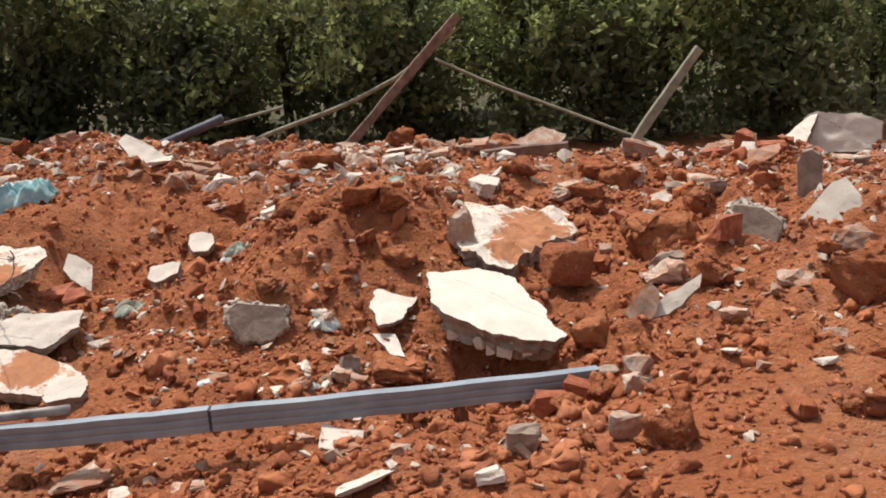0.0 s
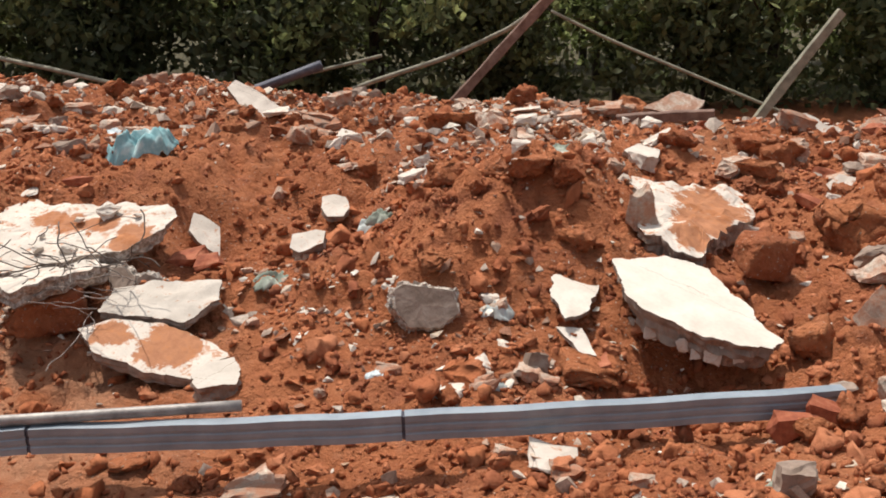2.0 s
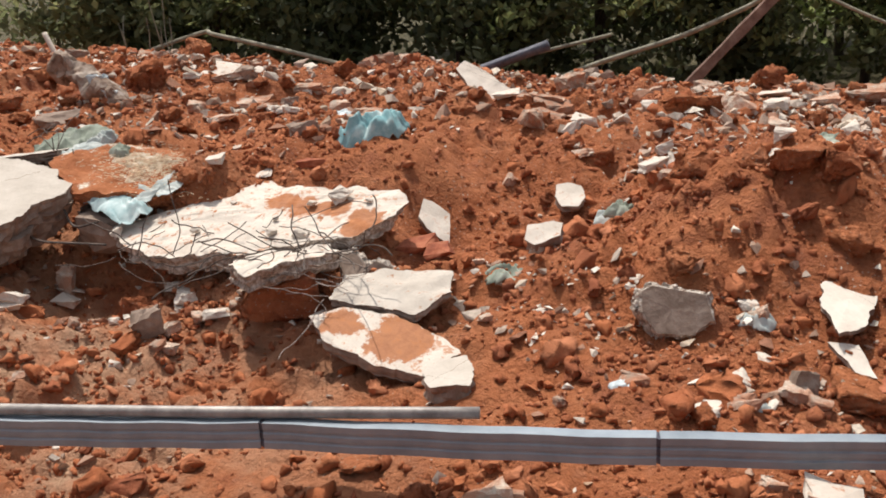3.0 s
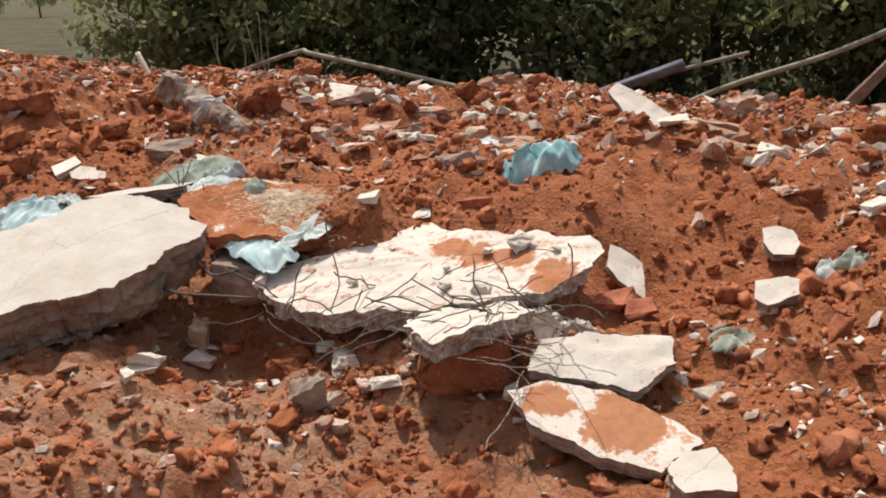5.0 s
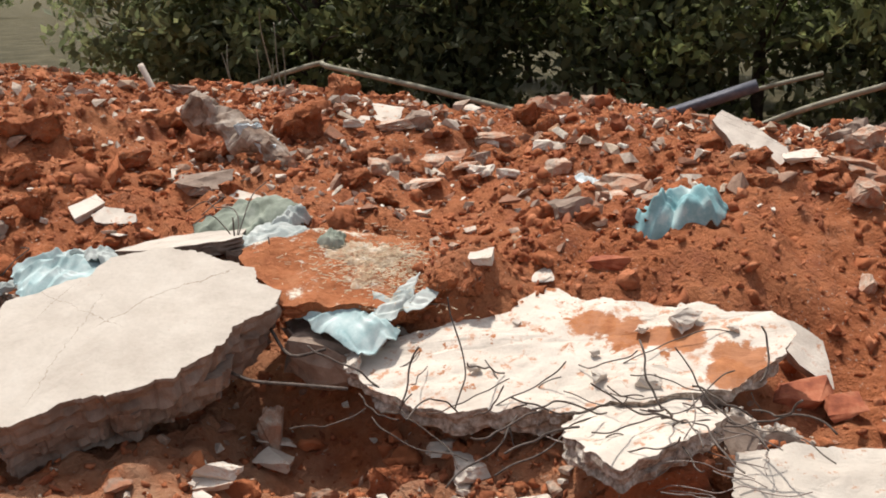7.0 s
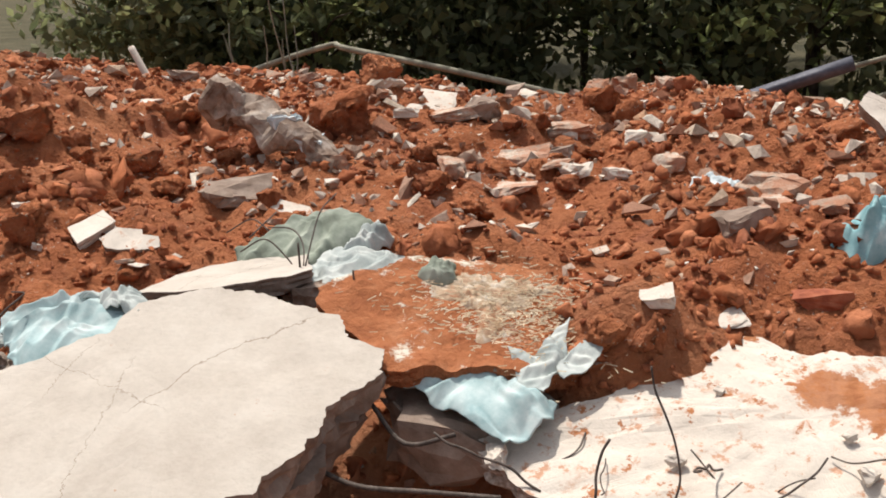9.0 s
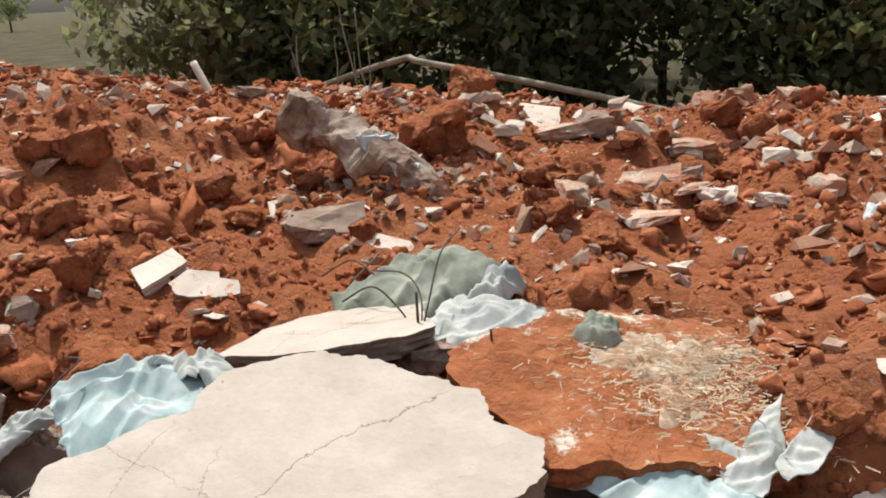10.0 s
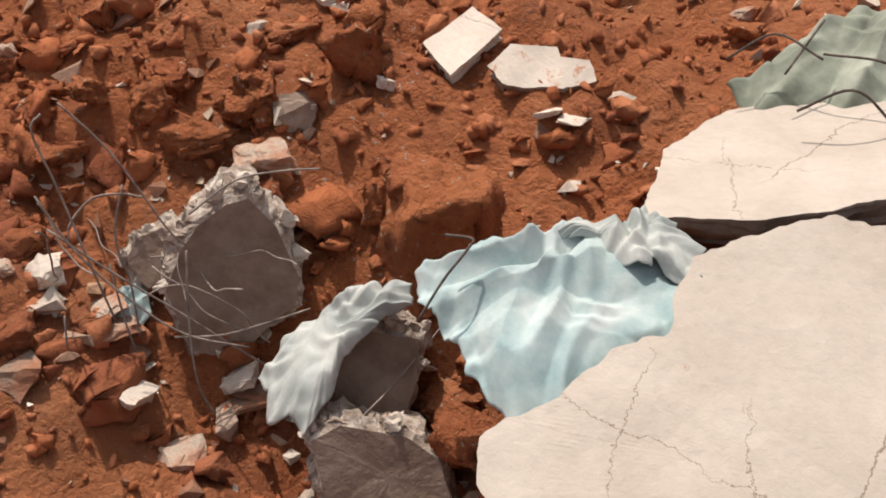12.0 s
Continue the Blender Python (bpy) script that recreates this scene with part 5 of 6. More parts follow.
plate("pale_strip", (1.0, 4.23, 0.28), 50, -13, [(-0.107, -0.096), (-0.078, -0.016), (0.113, 0.125), (0.102, 0.057), (-0.03, -0.07)], 0.03, 93, "long pale broken strip beside the leaning grey plate", PLASTER_M, 0.014)
plate("crest_slab", (1.56, 7.09, 0.525), 45, -12, [(-0.251, 0.102), (-0.052, 0.123), (0.199, -0.054), (0.158, -0.126), (-0.054, -0.044)], 0.08, 94, "pale flat slab lying near the crest", PLASTER_M, 0.018)
plate("crest_slab", (0.81, 7.78, 0.60), 45, -5, [(-0.232, -0.019), (0.015, 0.132), (0.185, 0.036), (0.114, -0.081), (-0.081, -0.068)], 0.07, 95, "grey peaked slab fragment on the crest", CONCRETE_M, 0.02)
plate("cream_block", (0.28, 6.05, 0.57), 30, -3, [(-0.101, 0.02), (-0.023, 0.079), (0.095, 0.013), (0.075, -0.05), (-0.045, -0.061)], 0.06, 96, "cream broken block lying on the heap", CREAM_M, 0.008)
plate("cream_block", (-1.43, 5.02, 0.375), 30, -9, [(-0.08, 0.029), (0.024, 0.067), (0.073, 0.06), (0.076, -0.018), (-0.021, -0.08), (-0.071, -0.058)], 0.07, 97, "small cream block with a grey side", PLASTER_M, 0.010)
plate("plaster_flake", (-0.26, 4.28, 0.14), 25, 4, [(-0.077, 0.078), (0.024, 0.066), (0.06, -0.085), (-0.008, -0.059)], 0.025, 98, "thin white plaster flake below the plaster plate", CREAM_M, 0.008)
flat_lump((1.52, 4.85, 0.45), 66, -18, [(-0.118, 0.022), (-0.079, 0.109), (0.055, 0.093), (0.148, 0.022), (0.122, -0.077), (-0.023, -0.106), (-0.104, -0.063)], 0.2, 55, "dark grey-faced round lump with pale crumbled top", 0.05)
flat_lump((-0.88, 4.42, 0.25), 62, 11, [(-0.109, 0.072), (-0.068, 0.091), (0.131, 0.051), (0.152, -0.045), (0.064, -0.1), (-0.06, -0.09), (-0.109, -0.008)], 0.18, 56, "dark brown-faced concrete block with dusty pale top", 0.03)

# ---- the pieces strewn over the heap ----
concrete_chunk(-1.85, 7.22, 0.153, 0.136, 0.073, 20, 1)
concrete_chunk(-1.62, 6.98, 0.271, 0.254, 0.103, 24, 2)
concrete_chunk(-1.50, 7.36, 0.205, 0.189, 0.051, 22, 3)
concrete_chunk(-3.32, 8.65, 0.154, 0.109, 0.077, 20, 4)
concrete_chunk(-3.02, 8.81, 0.156, 0.154, 0.084, 22, 5)
concrete_chunk(-1.05, 6.96, 0.125, 0.121, 0.070, -1, 6)
plaster_piece(-0.94, 6.00, 0.115, 0.097, 0.092, 3, 7)
concrete_chunk(-0.59, 7.10, 0.175, 0.151, 0.088, 6, 8)
plaster_piece(-0.28, 7.55, 0.219, 0.154, 0.055, -5, 9)
concrete_chunk(-0.01, 7.40, 0.255, 0.200, 0.082, 10, 10)
plastic_scrap(-0.24, 5.46, 0.147, 0.137, 0.089, -6, 11)
plaster_piece(-0.45, 5.33, 0.096, 0.090, 0.062, -4, 12)
soil_boulder(-0.78, 5.27, 0.248, 0.220, 0.125, -1, 13)
concrete_chunk(-0.91, 5.47, 0.112, 0.078, 0.080, 18, 14)
soil_boulder(-0.56, 5.22, 0.182, 0.139, 0.106, -1, 15)
soil_boulder(-0.41, 5.09, 0.183, 0.182, 0.107, 14, 16)
soil_boulder(-0.23, 5.05, 0.183, 0.144, 0.111, 14, 17)
plastic_scrap(-1.19, 5.54, 0.157, 0.120, 0.129, 23, 19)
concrete_chunk(-0.57, 4.50, 0.094, 0.076, 0.088, -1, 22)
soil_boulder(-0.21, 4.81, 0.170, 0.126, 0.094, -8, 23)
grey_block(-0.43, 4.17, 0.112, 0.079, 0.102, 10, 25)
block_fragment(-0.24, 4.21, 0.254, 0.203, 0.072, -1, 26)
concrete_chunk(-0.39, 4.06, 0.077, 0.072, 0.051, 5, 27)
concrete_chunk(-0.65, 4.04, 0.114, 0.090, 0.074, 9, 28)
plaster_piece(-0.77, 4.00, 0.150, 0.136, 0.027, 0, 29)
concrete_chunk(-0.40, 3.39, 0.132, 0.131, 0.064, -5, 30)
plaster_piece(-0.31, 2.94, 0.208, 0.193, 0.036, 14, 31)
plaster_piece(0.10, 2.83, 0.105, 0.074, 0.066, 5, 32)
grey_block(0.22, 3.11, 0.137, 0.111, 0.107, -2, 33)
plaster_piece(0.38, 2.99, 0.065, 0.045, 0.027, -18, 34)
concrete_chunk(0.57, 3.15, 0.101, 0.076, 0.078, 1, 35)
soil_boulder(0.72, 3.05, 0.152, 0.115, 0.106, -7, 36)
soil_boulder(0.61, 3.02, 0.083, 0.081, 0.062, -1, 37)
soil_boulder(0.44, 3.10, 0.067, 0.053, 0.054, -12, 38)
block_fragment(0.38, 3.61, 0.20, 0.08, 0.12, 4, 39)
block_fragment(0.50, 3.63, 0.17, 0.08, 0.14, -6, 40)
soil_boulder(0.42, 3.57, 0.12, 0.09, 0.09, 20, 239)
soil_boulder(0.57, 3.63, 0.14, 0.10, 0.12, 60, 240)
concrete_chunk(0.30, 3.58, 0.09, 0.06, 0.06, 30, 241)
soil_boulder(0.28, 3.55, 0.08, 0.06, 0.05, 10, 242)
concrete_chunk(0.68, 3.55, 0.088, 0.082, 0.106, -2, 41)
concrete_chunk(1.02, 4.72, 0.167, 0.148, 0.047, -2, 44)
plaster_piece(1.09, 3.67, 0.069, 0.055, 0.024, -6, 45)
concrete_chunk(1.52, 4.27, 0.147, 0.127, 0.071, -24, 46)
concrete_chunk(1.19, 4.02, 0.121, 0.096, 0.062, -24, 47)
soil_boulder(0.62, 4.20, 0.180, 0.131, 0.136, -17, 48)
grey_block(0.84, 8.23, 0.437, 0.327, 0.144, -17, 50)
concrete_chunk(1.33, 5.95, 0.141, 0.116, 0.057, -19, 52)
concrete_chunk(1.68, 6.35, 0.199, 0.175, 0.079, -7, 53)
concrete_chunk(2.10, 6.43, 0.231, 0.193, 0.107, -20, 54)
concrete_chunk(2.04, 7.15, 0.177, 0.127, 0.090, -6, 55)
concrete_chunk(0.27, 7.61, 0.254, 0.180, 0.093, -2, 56)
plaster_piece(0.67, 5.37, 0.134, 0.128, 0.041, -16, 57)
soil_boulder(-0.30, 8.07, 0.242, 0.222, 0.153, 13, 58)
soil_boulder(0.54, 8.12, 0.244, 0.217, 0.154, 3, 59)
concrete_chunk(2.85, 6.81, 0.342, 0.250, 0.110, -24, 60)
concrete_chunk(1.91, 4.35, 0.155, 0.115, 0.115, -15, 61)
concrete_chunk(1.23, 4.55, 0.182, 0.182, 0.064, -7, 63)
soil_boulder(1.16, 5.07, 0.312, 0.310, 0.152, -14, 64)
soil_boulder(1.12, 6.50, 0.255, 0.215, 0.136, -4, 65)
soil_boulder(-0.79, 6.85, 0.342, 0.288, 0.162, 2, 66)
soil_boulder(1.25, 4.55, 0.182, 0.149, 0.105, -24, 67)
concrete_chunk(1.50, 3.73, 0.109, 0.089, 0.036, -10, 68)
soil_boulder(1.38, 3.75, 0.131, 0.129, 0.059, -17, 69)
soil_boulder(1.68, 4.05, 0.255, 0.217, 0.097, -26, 70)
concrete_chunk(-1.39, 3.48, 0.226, 0.165, 0.048, 16, 71)
concrete_chunk(-0.96, 3.37, 0.140, 0.131, 0.032, 25, 72)
concrete_chunk(-0.46, 4.13, 0.111, 0.103, 0.086, 3, 74)
soil_boulder(0.68, 3.05, 0.149, 0.134, 0.115, -19, 75)
concrete_chunk(-0.44, 3.50, 0.151, 0.122, 0.078, -1, 76)
plaster_piece(-0.25, 3.54, 0.095, 0.074, 0.044, -10, 77)
concrete_chunk(-1.41, 3.51, 0.176, 0.163, 0.038, 18, 78)
soil_boulder(-1.64, 3.52, 0.126, 0.099, 0.068, 29, 79)
soil_boulder(-1.85, 3.62, 0.130, 0.117, 0.029, 23, 80)
grey_block(-3.07, 4.47, 0.154, 0.109, 0.154, 33, 81)
plaster_piece(-3.16, 4.92, 0.133, 0.103, 0.059, 34, 82)
concrete_chunk(-1.01, 4.12, 0.114, 0.096, 0.061, 13, 83)
soil_boulder(-0.23, 4.16, 0.239, 0.213, 0.086, -1, 84)
concrete_chunk(-0.57, 3.63, 0.088, 0.071, 0.039, 1, 85)
soil_boulder(-4.51, 7.29, 0.273, 0.252, 0.210, 31, 86)
plaster_piece(-6.48, 8.18, 0.269, 0.217, 0.069, 42, 87)
concrete_chunk(-6.36, 9.65, 0.190, 0.182, 0.087, 32, 88)
plaster_piece(-4.40, 7.88, 0.115, 0.114, 0.059, 31, 89)
concrete_chunk(-4.02, 7.67, 0.379, 0.324, 0.095, 18, 90)
concrete_chunk(-3.62, 7.23, 0.270, 0.202, 0.058, 23, 91)
concrete_chunk(-3.52, 7.86, 0.247, 0.243, 0.093, 12, 92)
concrete_chunk(-3.29, 9.01, 0.194, 0.176, 0.127, 14, 93)
soil_boulder(-3.39, 8.32, 0.198, 0.182, 0.145, 3, 94)
plaster_piece(-1.90, 6.90, 0.187, 0.175, 0.059, -1, 95)
concrete_chunk(-1.67, 7.02, 0.255, 0.230, 0.112, -8, 96)
plaster_piece(-1.48, 7.34, 0.130, 0.115, 0.049, -1, 97)
plaster_piece(-3.26, 6.85, 0.151, 0.135, 0.053, 17, 98)
concrete_chunk(-3.51, 7.00, 0.187, 0.133, 0.038, 6, 99)
block_fragment(-2.67, 5.58, 0.200, 0.166, 0.084, 11, 100)
concrete_chunk(-2.84, 6.03, 0.155, 0.119, 0.046, 13, 101)
grey_block(-4.67, 6.41, 0.293, 0.247, 0.086, 22, 103)
plaster_piece(-4.44, 6.35, 0.179, 0.128, 0.043, 17, 104)
plaster_piece(-3.11, 5.38, 0.094, 0.075, 0.049, 7, 105)
concrete_chunk(-1.61, 6.61, 0.191, 0.145, 0.047, -18, 106)
plaster_piece(-1.45, 6.43, 0.109, 0.092, 0.107, -12, 107)
plaster_piece(-3.79, 5.03, 0.171, 0.151, 0.034, 28, 108)
concrete_chunk(-3.83, 5.05, 0.118, 0.091, 0.087, 36, 109)
plaster_piece(-3.81, 4.58, 0.138, 0.096, 0.052, 28, 110)
concrete_chunk(-4.03, 4.42, 0.090, 0.071, 0.029, 33, 111)
plaster_piece(-3.06, 4.84, 0.118, 0.087, 0.043, 24, 112)
block_fragment(-2.05, 5.17, 0.210, 0.181, 0.066, -6, 115)
block_fragment(-1.92, 5.08, 0.149, 0.130, 0.078, 6, 116)
concrete_chunk(-2.53, 6.33, 0.152, 0.144, 0.055, 2, 117)
concrete_chunk(-2.73, 6.39, 0.140, 0.132, 0.054, 10, 118)
soil_boulder(-2.30, 7.58, 0.221, 0.179, 0.106, -7, 119)
soil_boulder(-5.22, 6.71, 0.183, 0.161, 0.106, 33, 120)
soil_boulder(-5.59, 6.51, 0.208, 0.205, 0.131, 47, 121)
soil_boulder(-4.55, 8.20, 0.225, 0.199, 0.156, 17, 122)
concrete_chunk(-1.47, 6.76, 0.158, 0.153, 0.053, -20, 123)
plaster_piece(-2.93, 5.52, 0.122, 0.108, 0.021, 3, 125)
concrete_chunk(-5.75, 6.24, 0.165, 0.147, 0.082, 48, 126)
plaster_piece(-8.22, 9.45, 0.247, 0.201, 0.083, 36, 127)
plaster_piece(-7.37, 9.58, 0.119, 0.091, 0.055, 27, 128)
plaster_piece(-6.40, 9.62, 0.186, 0.185, 0.063, 22, 129)
plaster_piece(-5.61, 7.62, 0.136, 0.134, 0.066, 36, 130)
plaster_piece(-5.27, 5.92, 0.055, 0.055, 0.028, 35, 132)
plaster_piece(-5.11, 6.35, 0.055, 0.046, 0.030, 23, 133)
concrete_chunk(-5.06, 6.21, 0.073, 0.072, 0.045, 28, 134)
grey_block(-4.67, 6.39, 0.193, 0.152, 0.080, 19, 135)
plaster_piece(-4.46, 6.37, 0.163, 0.120, 0.036, 19, 136)
plaster_piece(-4.77, 5.70, 0.063, 0.052, 0.022, 23, 137)
soil_boulder(-3.92, 6.52, 0.108, 0.101, 0.070, 13, 138)
concrete_chunk(-3.67, 7.14, 0.259, 0.182, 0.088, 1, 139)
plaster_piece(-3.41, 6.95, 0.132, 0.104, 0.051, 6, 140)
grey_block(-3.54, 7.44, 0.172, 0.160, 0.113, -8, 141)
grey_block(-3.92, 7.64, 0.207, 0.161, 0.144, -5, 142)
plaster_piece(-4.19, 7.83, 0.329, 0.328, 0.063, 2, 143)
concrete_chunk(-3.98, 8.28, 0.187, 0.165, 0.070, 3, 144)
plaster_piece(-4.40, 7.75, 0.089, 0.079, 0.033, 13, 145)
soil_boulder(-3.24, 8.15, 0.202, 0.186, 0.155, -15, 146)
soil_boulder(-5.21, 9.27, 0.225, 0.209, 0.145, 10, 147)
soil_boulder(-4.94, 6.98, 0.121, 0.104, 0.067, 17, 148)
soil_boulder(-5.33, 7.33, 0.201, 0.159, 0.118, 25, 149)
soil_boulder(-5.72, 6.47, 0.201, 0.169, 0.094, 32, 150)
soil_boulder(-5.16, 5.80, 0.116, 0.107, 0.112, 36, 151)
soil_boulder(-5.32, 5.61, 0.139, 0.099, 0.092, 33, 152)
soil_boulder(-5.20, 6.06, 0.111, 0.093, 0.064, 42, 153)
soil_boulder(-5.00, 6.49, 0.124, 0.120, 0.063, 26, 154)
concrete_chunk(-5.12, 6.14, 0.097, 0.068, 0.029, 37, 155)
concrete_chunk(-5.25, 5.49, 0.120, 0.099, 0.054, 42, 156)
concrete_chunk(-3.64, 6.61, 0.196, 0.179, 0.034, 3, 157)
soil_boulder(-4.96, 5.53, 0.154, 0.130, 0.092, 30, 158)
soil_boulder(-5.04, 5.49, 0.093, 0.076, 0.084, 20, 159)
soil_boulder(-5.16, 5.76, 0.111, 0.106, 0.121, 16, 160)
soil_boulder(-5.32, 5.62, 0.109, 0.086, 0.100, 37, 161)
soil_boulder(-5.40, 5.51, 0.127, 0.092, 0.058, 42, 162)
soil_boulder(-5.49, 5.53, 0.086, 0.078, 0.078, 34, 163)
soil_boulder(-5.62, 5.41, 0.115, 0.090, 0.058, 48, 164)
soil_boulder(-5.58, 5.50, 0.096, 0.094, 0.037, 30, 165)
soil_boulder(-4.87, 5.26, 0.125, 0.105, 0.040, 21, 166)
soil_boulder(-5.23, 5.23, 0.060, 0.051, 0.044, 30, 167)
grey_block(-5.23, 5.60, 0.086, 0.064, 0.071, 29, 168)
plaster_piece(-4.72, 5.70, 0.069, 0.065, 0.012, -0, 169)
plaster_piece(-5.09, 5.72, 0.040, 0.030, 0.029, 29, 170)
concrete_chunk(-5.25, 5.04, 0.101, 0.095, 0.033, 43, 171)
concrete_chunk(-5.48, 5.01, 0.108, 0.077, 0.044, 53, 172)
concrete_chunk(-5.20, 5.19, 0.098, 0.097, 0.018, 46, 173)
plaster_piece(-5.25, 5.92, 0.066, 0.060, 0.025, 13, 174)
concrete_chunk(-5.84, 5.60, 0.068, 0.065, 0.070, 35, 175)
soil_boulder(-5.33, 5.82, 0.126, 0.112, 0.038, 38, 176)
soil_boulder(-5.52, 5.65, 0.111, 0.101, 0.039, 25, 177)
soil_boulder(-5.61, 5.23, 0.088, 0.070, 0.059, 55, 178)
plastic_scrap(-1.55, 4.88, 0.235, 0.175, 0.088, 18, 179)
plastic_scrap(-1.02, 4.10, 0.112, 0.092, 0.055, 3, 180)
plastic_scrap(-0.57, 4.50, 0.098, 0.087, 0.108, -7, 181)
plastic_scrap(0.24, 3.18, 0.141, 0.104, 0.098, -13, 182)
concrete_chunk(1.55, 4.27, 0.134, 0.129, 0.056, -33, 185)
plaster_piece(1.06, 3.66, 0.082, 0.068, 0.029, -26, 186)
plaster_piece(0.36, 2.99, 0.074, 0.065, 0.027, -13, 187)
plaster_piece(-0.42, 3.49, 0.172, 0.169, 0.050, -0, 188)
concrete_chunk(0.69, 3.52, 0.099, 0.071, 0.099, -11, 189)
plaster_piece(0.69, 5.34, 0.147, 0.110, 0.051, -7, 190)
concrete_chunk(-0.63, 4.01, 0.101, 0.086, 0.090, 15, 191)
plaster_piece(-0.77, 3.99, 0.131, 0.114, 0.039, 11, 192)
plastic_scrap(-0.26, 5.43, 0.146, 0.114, 0.092, 1, 193)
plastic_scrap(-1.12, 5.43, 0.156, 0.121, 0.164, 9, 194)
plastic_scrap(-0.63, 4.04, 0.131, 0.101, 0.086, -7, 196)

plaster_piece(-1.81, 7.10, 0.133, 0.099, 0.095, 25, 700)
plaster_piece(-1.05, 6.93, 0.111, 0.083, 0.109, -28, 701)
concrete_chunk(-0.53, 6.99, 0.206, 0.155, 0.128, 9, 702)
plaster_piece(-0.87, 5.84, 0.121, 0.090, 0.116, -44, 703)
plaster_piece(-0.44, 5.25, 0.120, 0.090, 0.120, -7, 704)
plaster_piece(1.28, 5.81, 0.203, 0.153, 0.101, 30, 705)
concrete_chunk(1.29, 6.59, 0.152, 0.114, 0.131, -23, 706)
concrete_chunk(1.61, 6.25, 0.220, 0.165, 0.126, 14, 707)
soil_boulder(1.07, 6.64, 0.343, 0.258, 0.197, -39, 708)
soil_boulder(1.14, 5.12, 0.391, 0.293, 0.277, -2, 709)
block_fragment(1.37, 4.81, 0.201, 0.151, 0.165, 35, 710)
concrete_chunk(1.06, 4.67, 0.221, 0.166, 0.127, -18, 711)
concrete_chunk(1.89, 4.51, 0.225, 0.169, 0.194, 19, 712)
soil_boulder(1.72, 4.02, 0.280, 0.210, 0.263, -34, 713)
concrete_chunk(0.72, 3.66, 0.133, 0.100, 0.128, 40, 715)
concrete_chunk(0.57, 3.13, 0.116, 0.087, 0.111, -13, 716)
soil_boulder(0.72, 3.03, 0.133, 0.100, 0.131, 24, 717)
plaster_piece(-3.45, 6.99, 0.176, 0.132, 0.076, -29, 718)
plaster_piece(-3.26, 6.80, 0.105, 0.078, 0.072, 8, 719)
plastic_scrap(-2.89, 6.73, 0.186, 0.139, 0.107, -45, 720)
concrete_chunk(-2.69, 6.60, 0.260, 0.195, 0.138, -8, 721)
grey_block(-2.86, 5.95, 0.197, 0.148, 0.113, 29, 722)
soil_boulder(-3.09, 14.79, 0.592, 0.444, 0.378, -24, 723)
concrete_chunk(-3.65, 7.20, 0.256, 0.192, 0.107, 13, 724)
soil_boulder(-4.55, 7.63, 0.237, 0.178, 0.237, -40, 725)
soil_boulder(-3.96, 6.51, 0.119, 0.089, 0.091, -3, 726)
soil_boulder(-3.24, 5.30, 0.091, 0.068, 0.090, 34, 727)
soil_boulder(-3.14, 5.31, 0.118, 0.089, 0.091, -19, 728)


# further stones and lumps strewn over the upper heap and the flanks
more = random.Random(12)
for k in range(250):
    x, y = more.uniform(-8.0, 3.6), more.uniform(5.6, 9.4)
    if y > float(np.interp(x, (-9, -5, -3.3, -2.6, 3.5), (9.6, 9.8, 9.6, 8.1, 7.6))) or (x > -5 and x < -2 and y < 6.1):
        continue
    s = more.uniform(0.05, 0.13) * (0.75 + 0.08 * (y - 4))
    sort = (concrete_chunk, soil_boulder, concrete_chunk, plaster_piece, soil_boulder, grey_block, concrete_chunk)[k % 7]
    if x < -1.9 and y < 8.2 and k % 7 not in (3, 6):
        sort = soil_boulder
    sort(x, y, s * more.uniform(1, 1.6), s, s * more.uniform(0.5, 0.9), more.uniform(0, 180), 1600 + k)
for k in range(110):
    x, y = more.uniform(-1.7, 2.9), more.uniform(3.0, 5.9)
    if -0.5 < x < 0.9 and 3.9 < y < 5.9:
        continue
    s = 0.03 + 0.08 * more.random() ** 2
    if abs(y - 3.55) < 0.16 and x < 0.4:
        continue
    (soil_boulder, concrete_chunk, soil_boulder, soil_boulder, plaster_piece)[k % 5](x, y, s * more.uniform(1, 1.6), s, s * more.uniform(0.5, 0.9), more.uniform(0, 180), 2800 + k)
for x0, x1, y0, y1, count in ((-2.4, -1.45, 4.45, 5.15, 46), (-3.95, -2.65, 4.25, 4.78, 34), (-4.6, -3.0, 3.6, 4.3, 30), (-5.6, -4.75, 4.75, 5.2, 24)):
    for k in range(count):
        x, y = more.uniform(x0, x1), more.uniform(y0, y1)
        s = 0.025 + 0.055 * more.random() ** 2
        (plaster_piece, concrete_chunk, soil_boulder, concrete_chunk)[k % 4](x, y, s * more.uniform(1, 1.7), s, s * more.uniform(0.5, 0.9), more.uniform(0, 180), 4000 + k + int(100 * x0))
for k in range(70):
    x, y = more.uniform(0.7, 3.0), more.uniform(4.7, 7.6)
    if (abs(x - 1.55) < 0.32 and y < 5.3) or (1.75 < x < 2.25 and y < 5.7):
        continue
    s = 0.05 + 0.13 * more.random() ** 2
    (block_fragment, grey_block, concrete_chunk, block_fragment, soil_boulder)[k % 5](x, y, s * more.uniform(1, 1.5), s, s * more.uniform(0.6, 1.0), more.uniform(0, 180), 5200 + k)
for k in range(95):
    x, y = more.uniform(-1.9, 3.6), more.uniform(5.8, 8.1)
    s = 0.05 + 0.12 * more.random() ** 2
    (concrete_chunk, soil_boulder, plaster_piece, soil_boulder, concrete_chunk, soil_boulder)[k % 6](x, y, s * more.uniform(1, 1.6), s, s * more.uniform(0.5, 0.9), more.uniform(0, 180), 3100 + k)
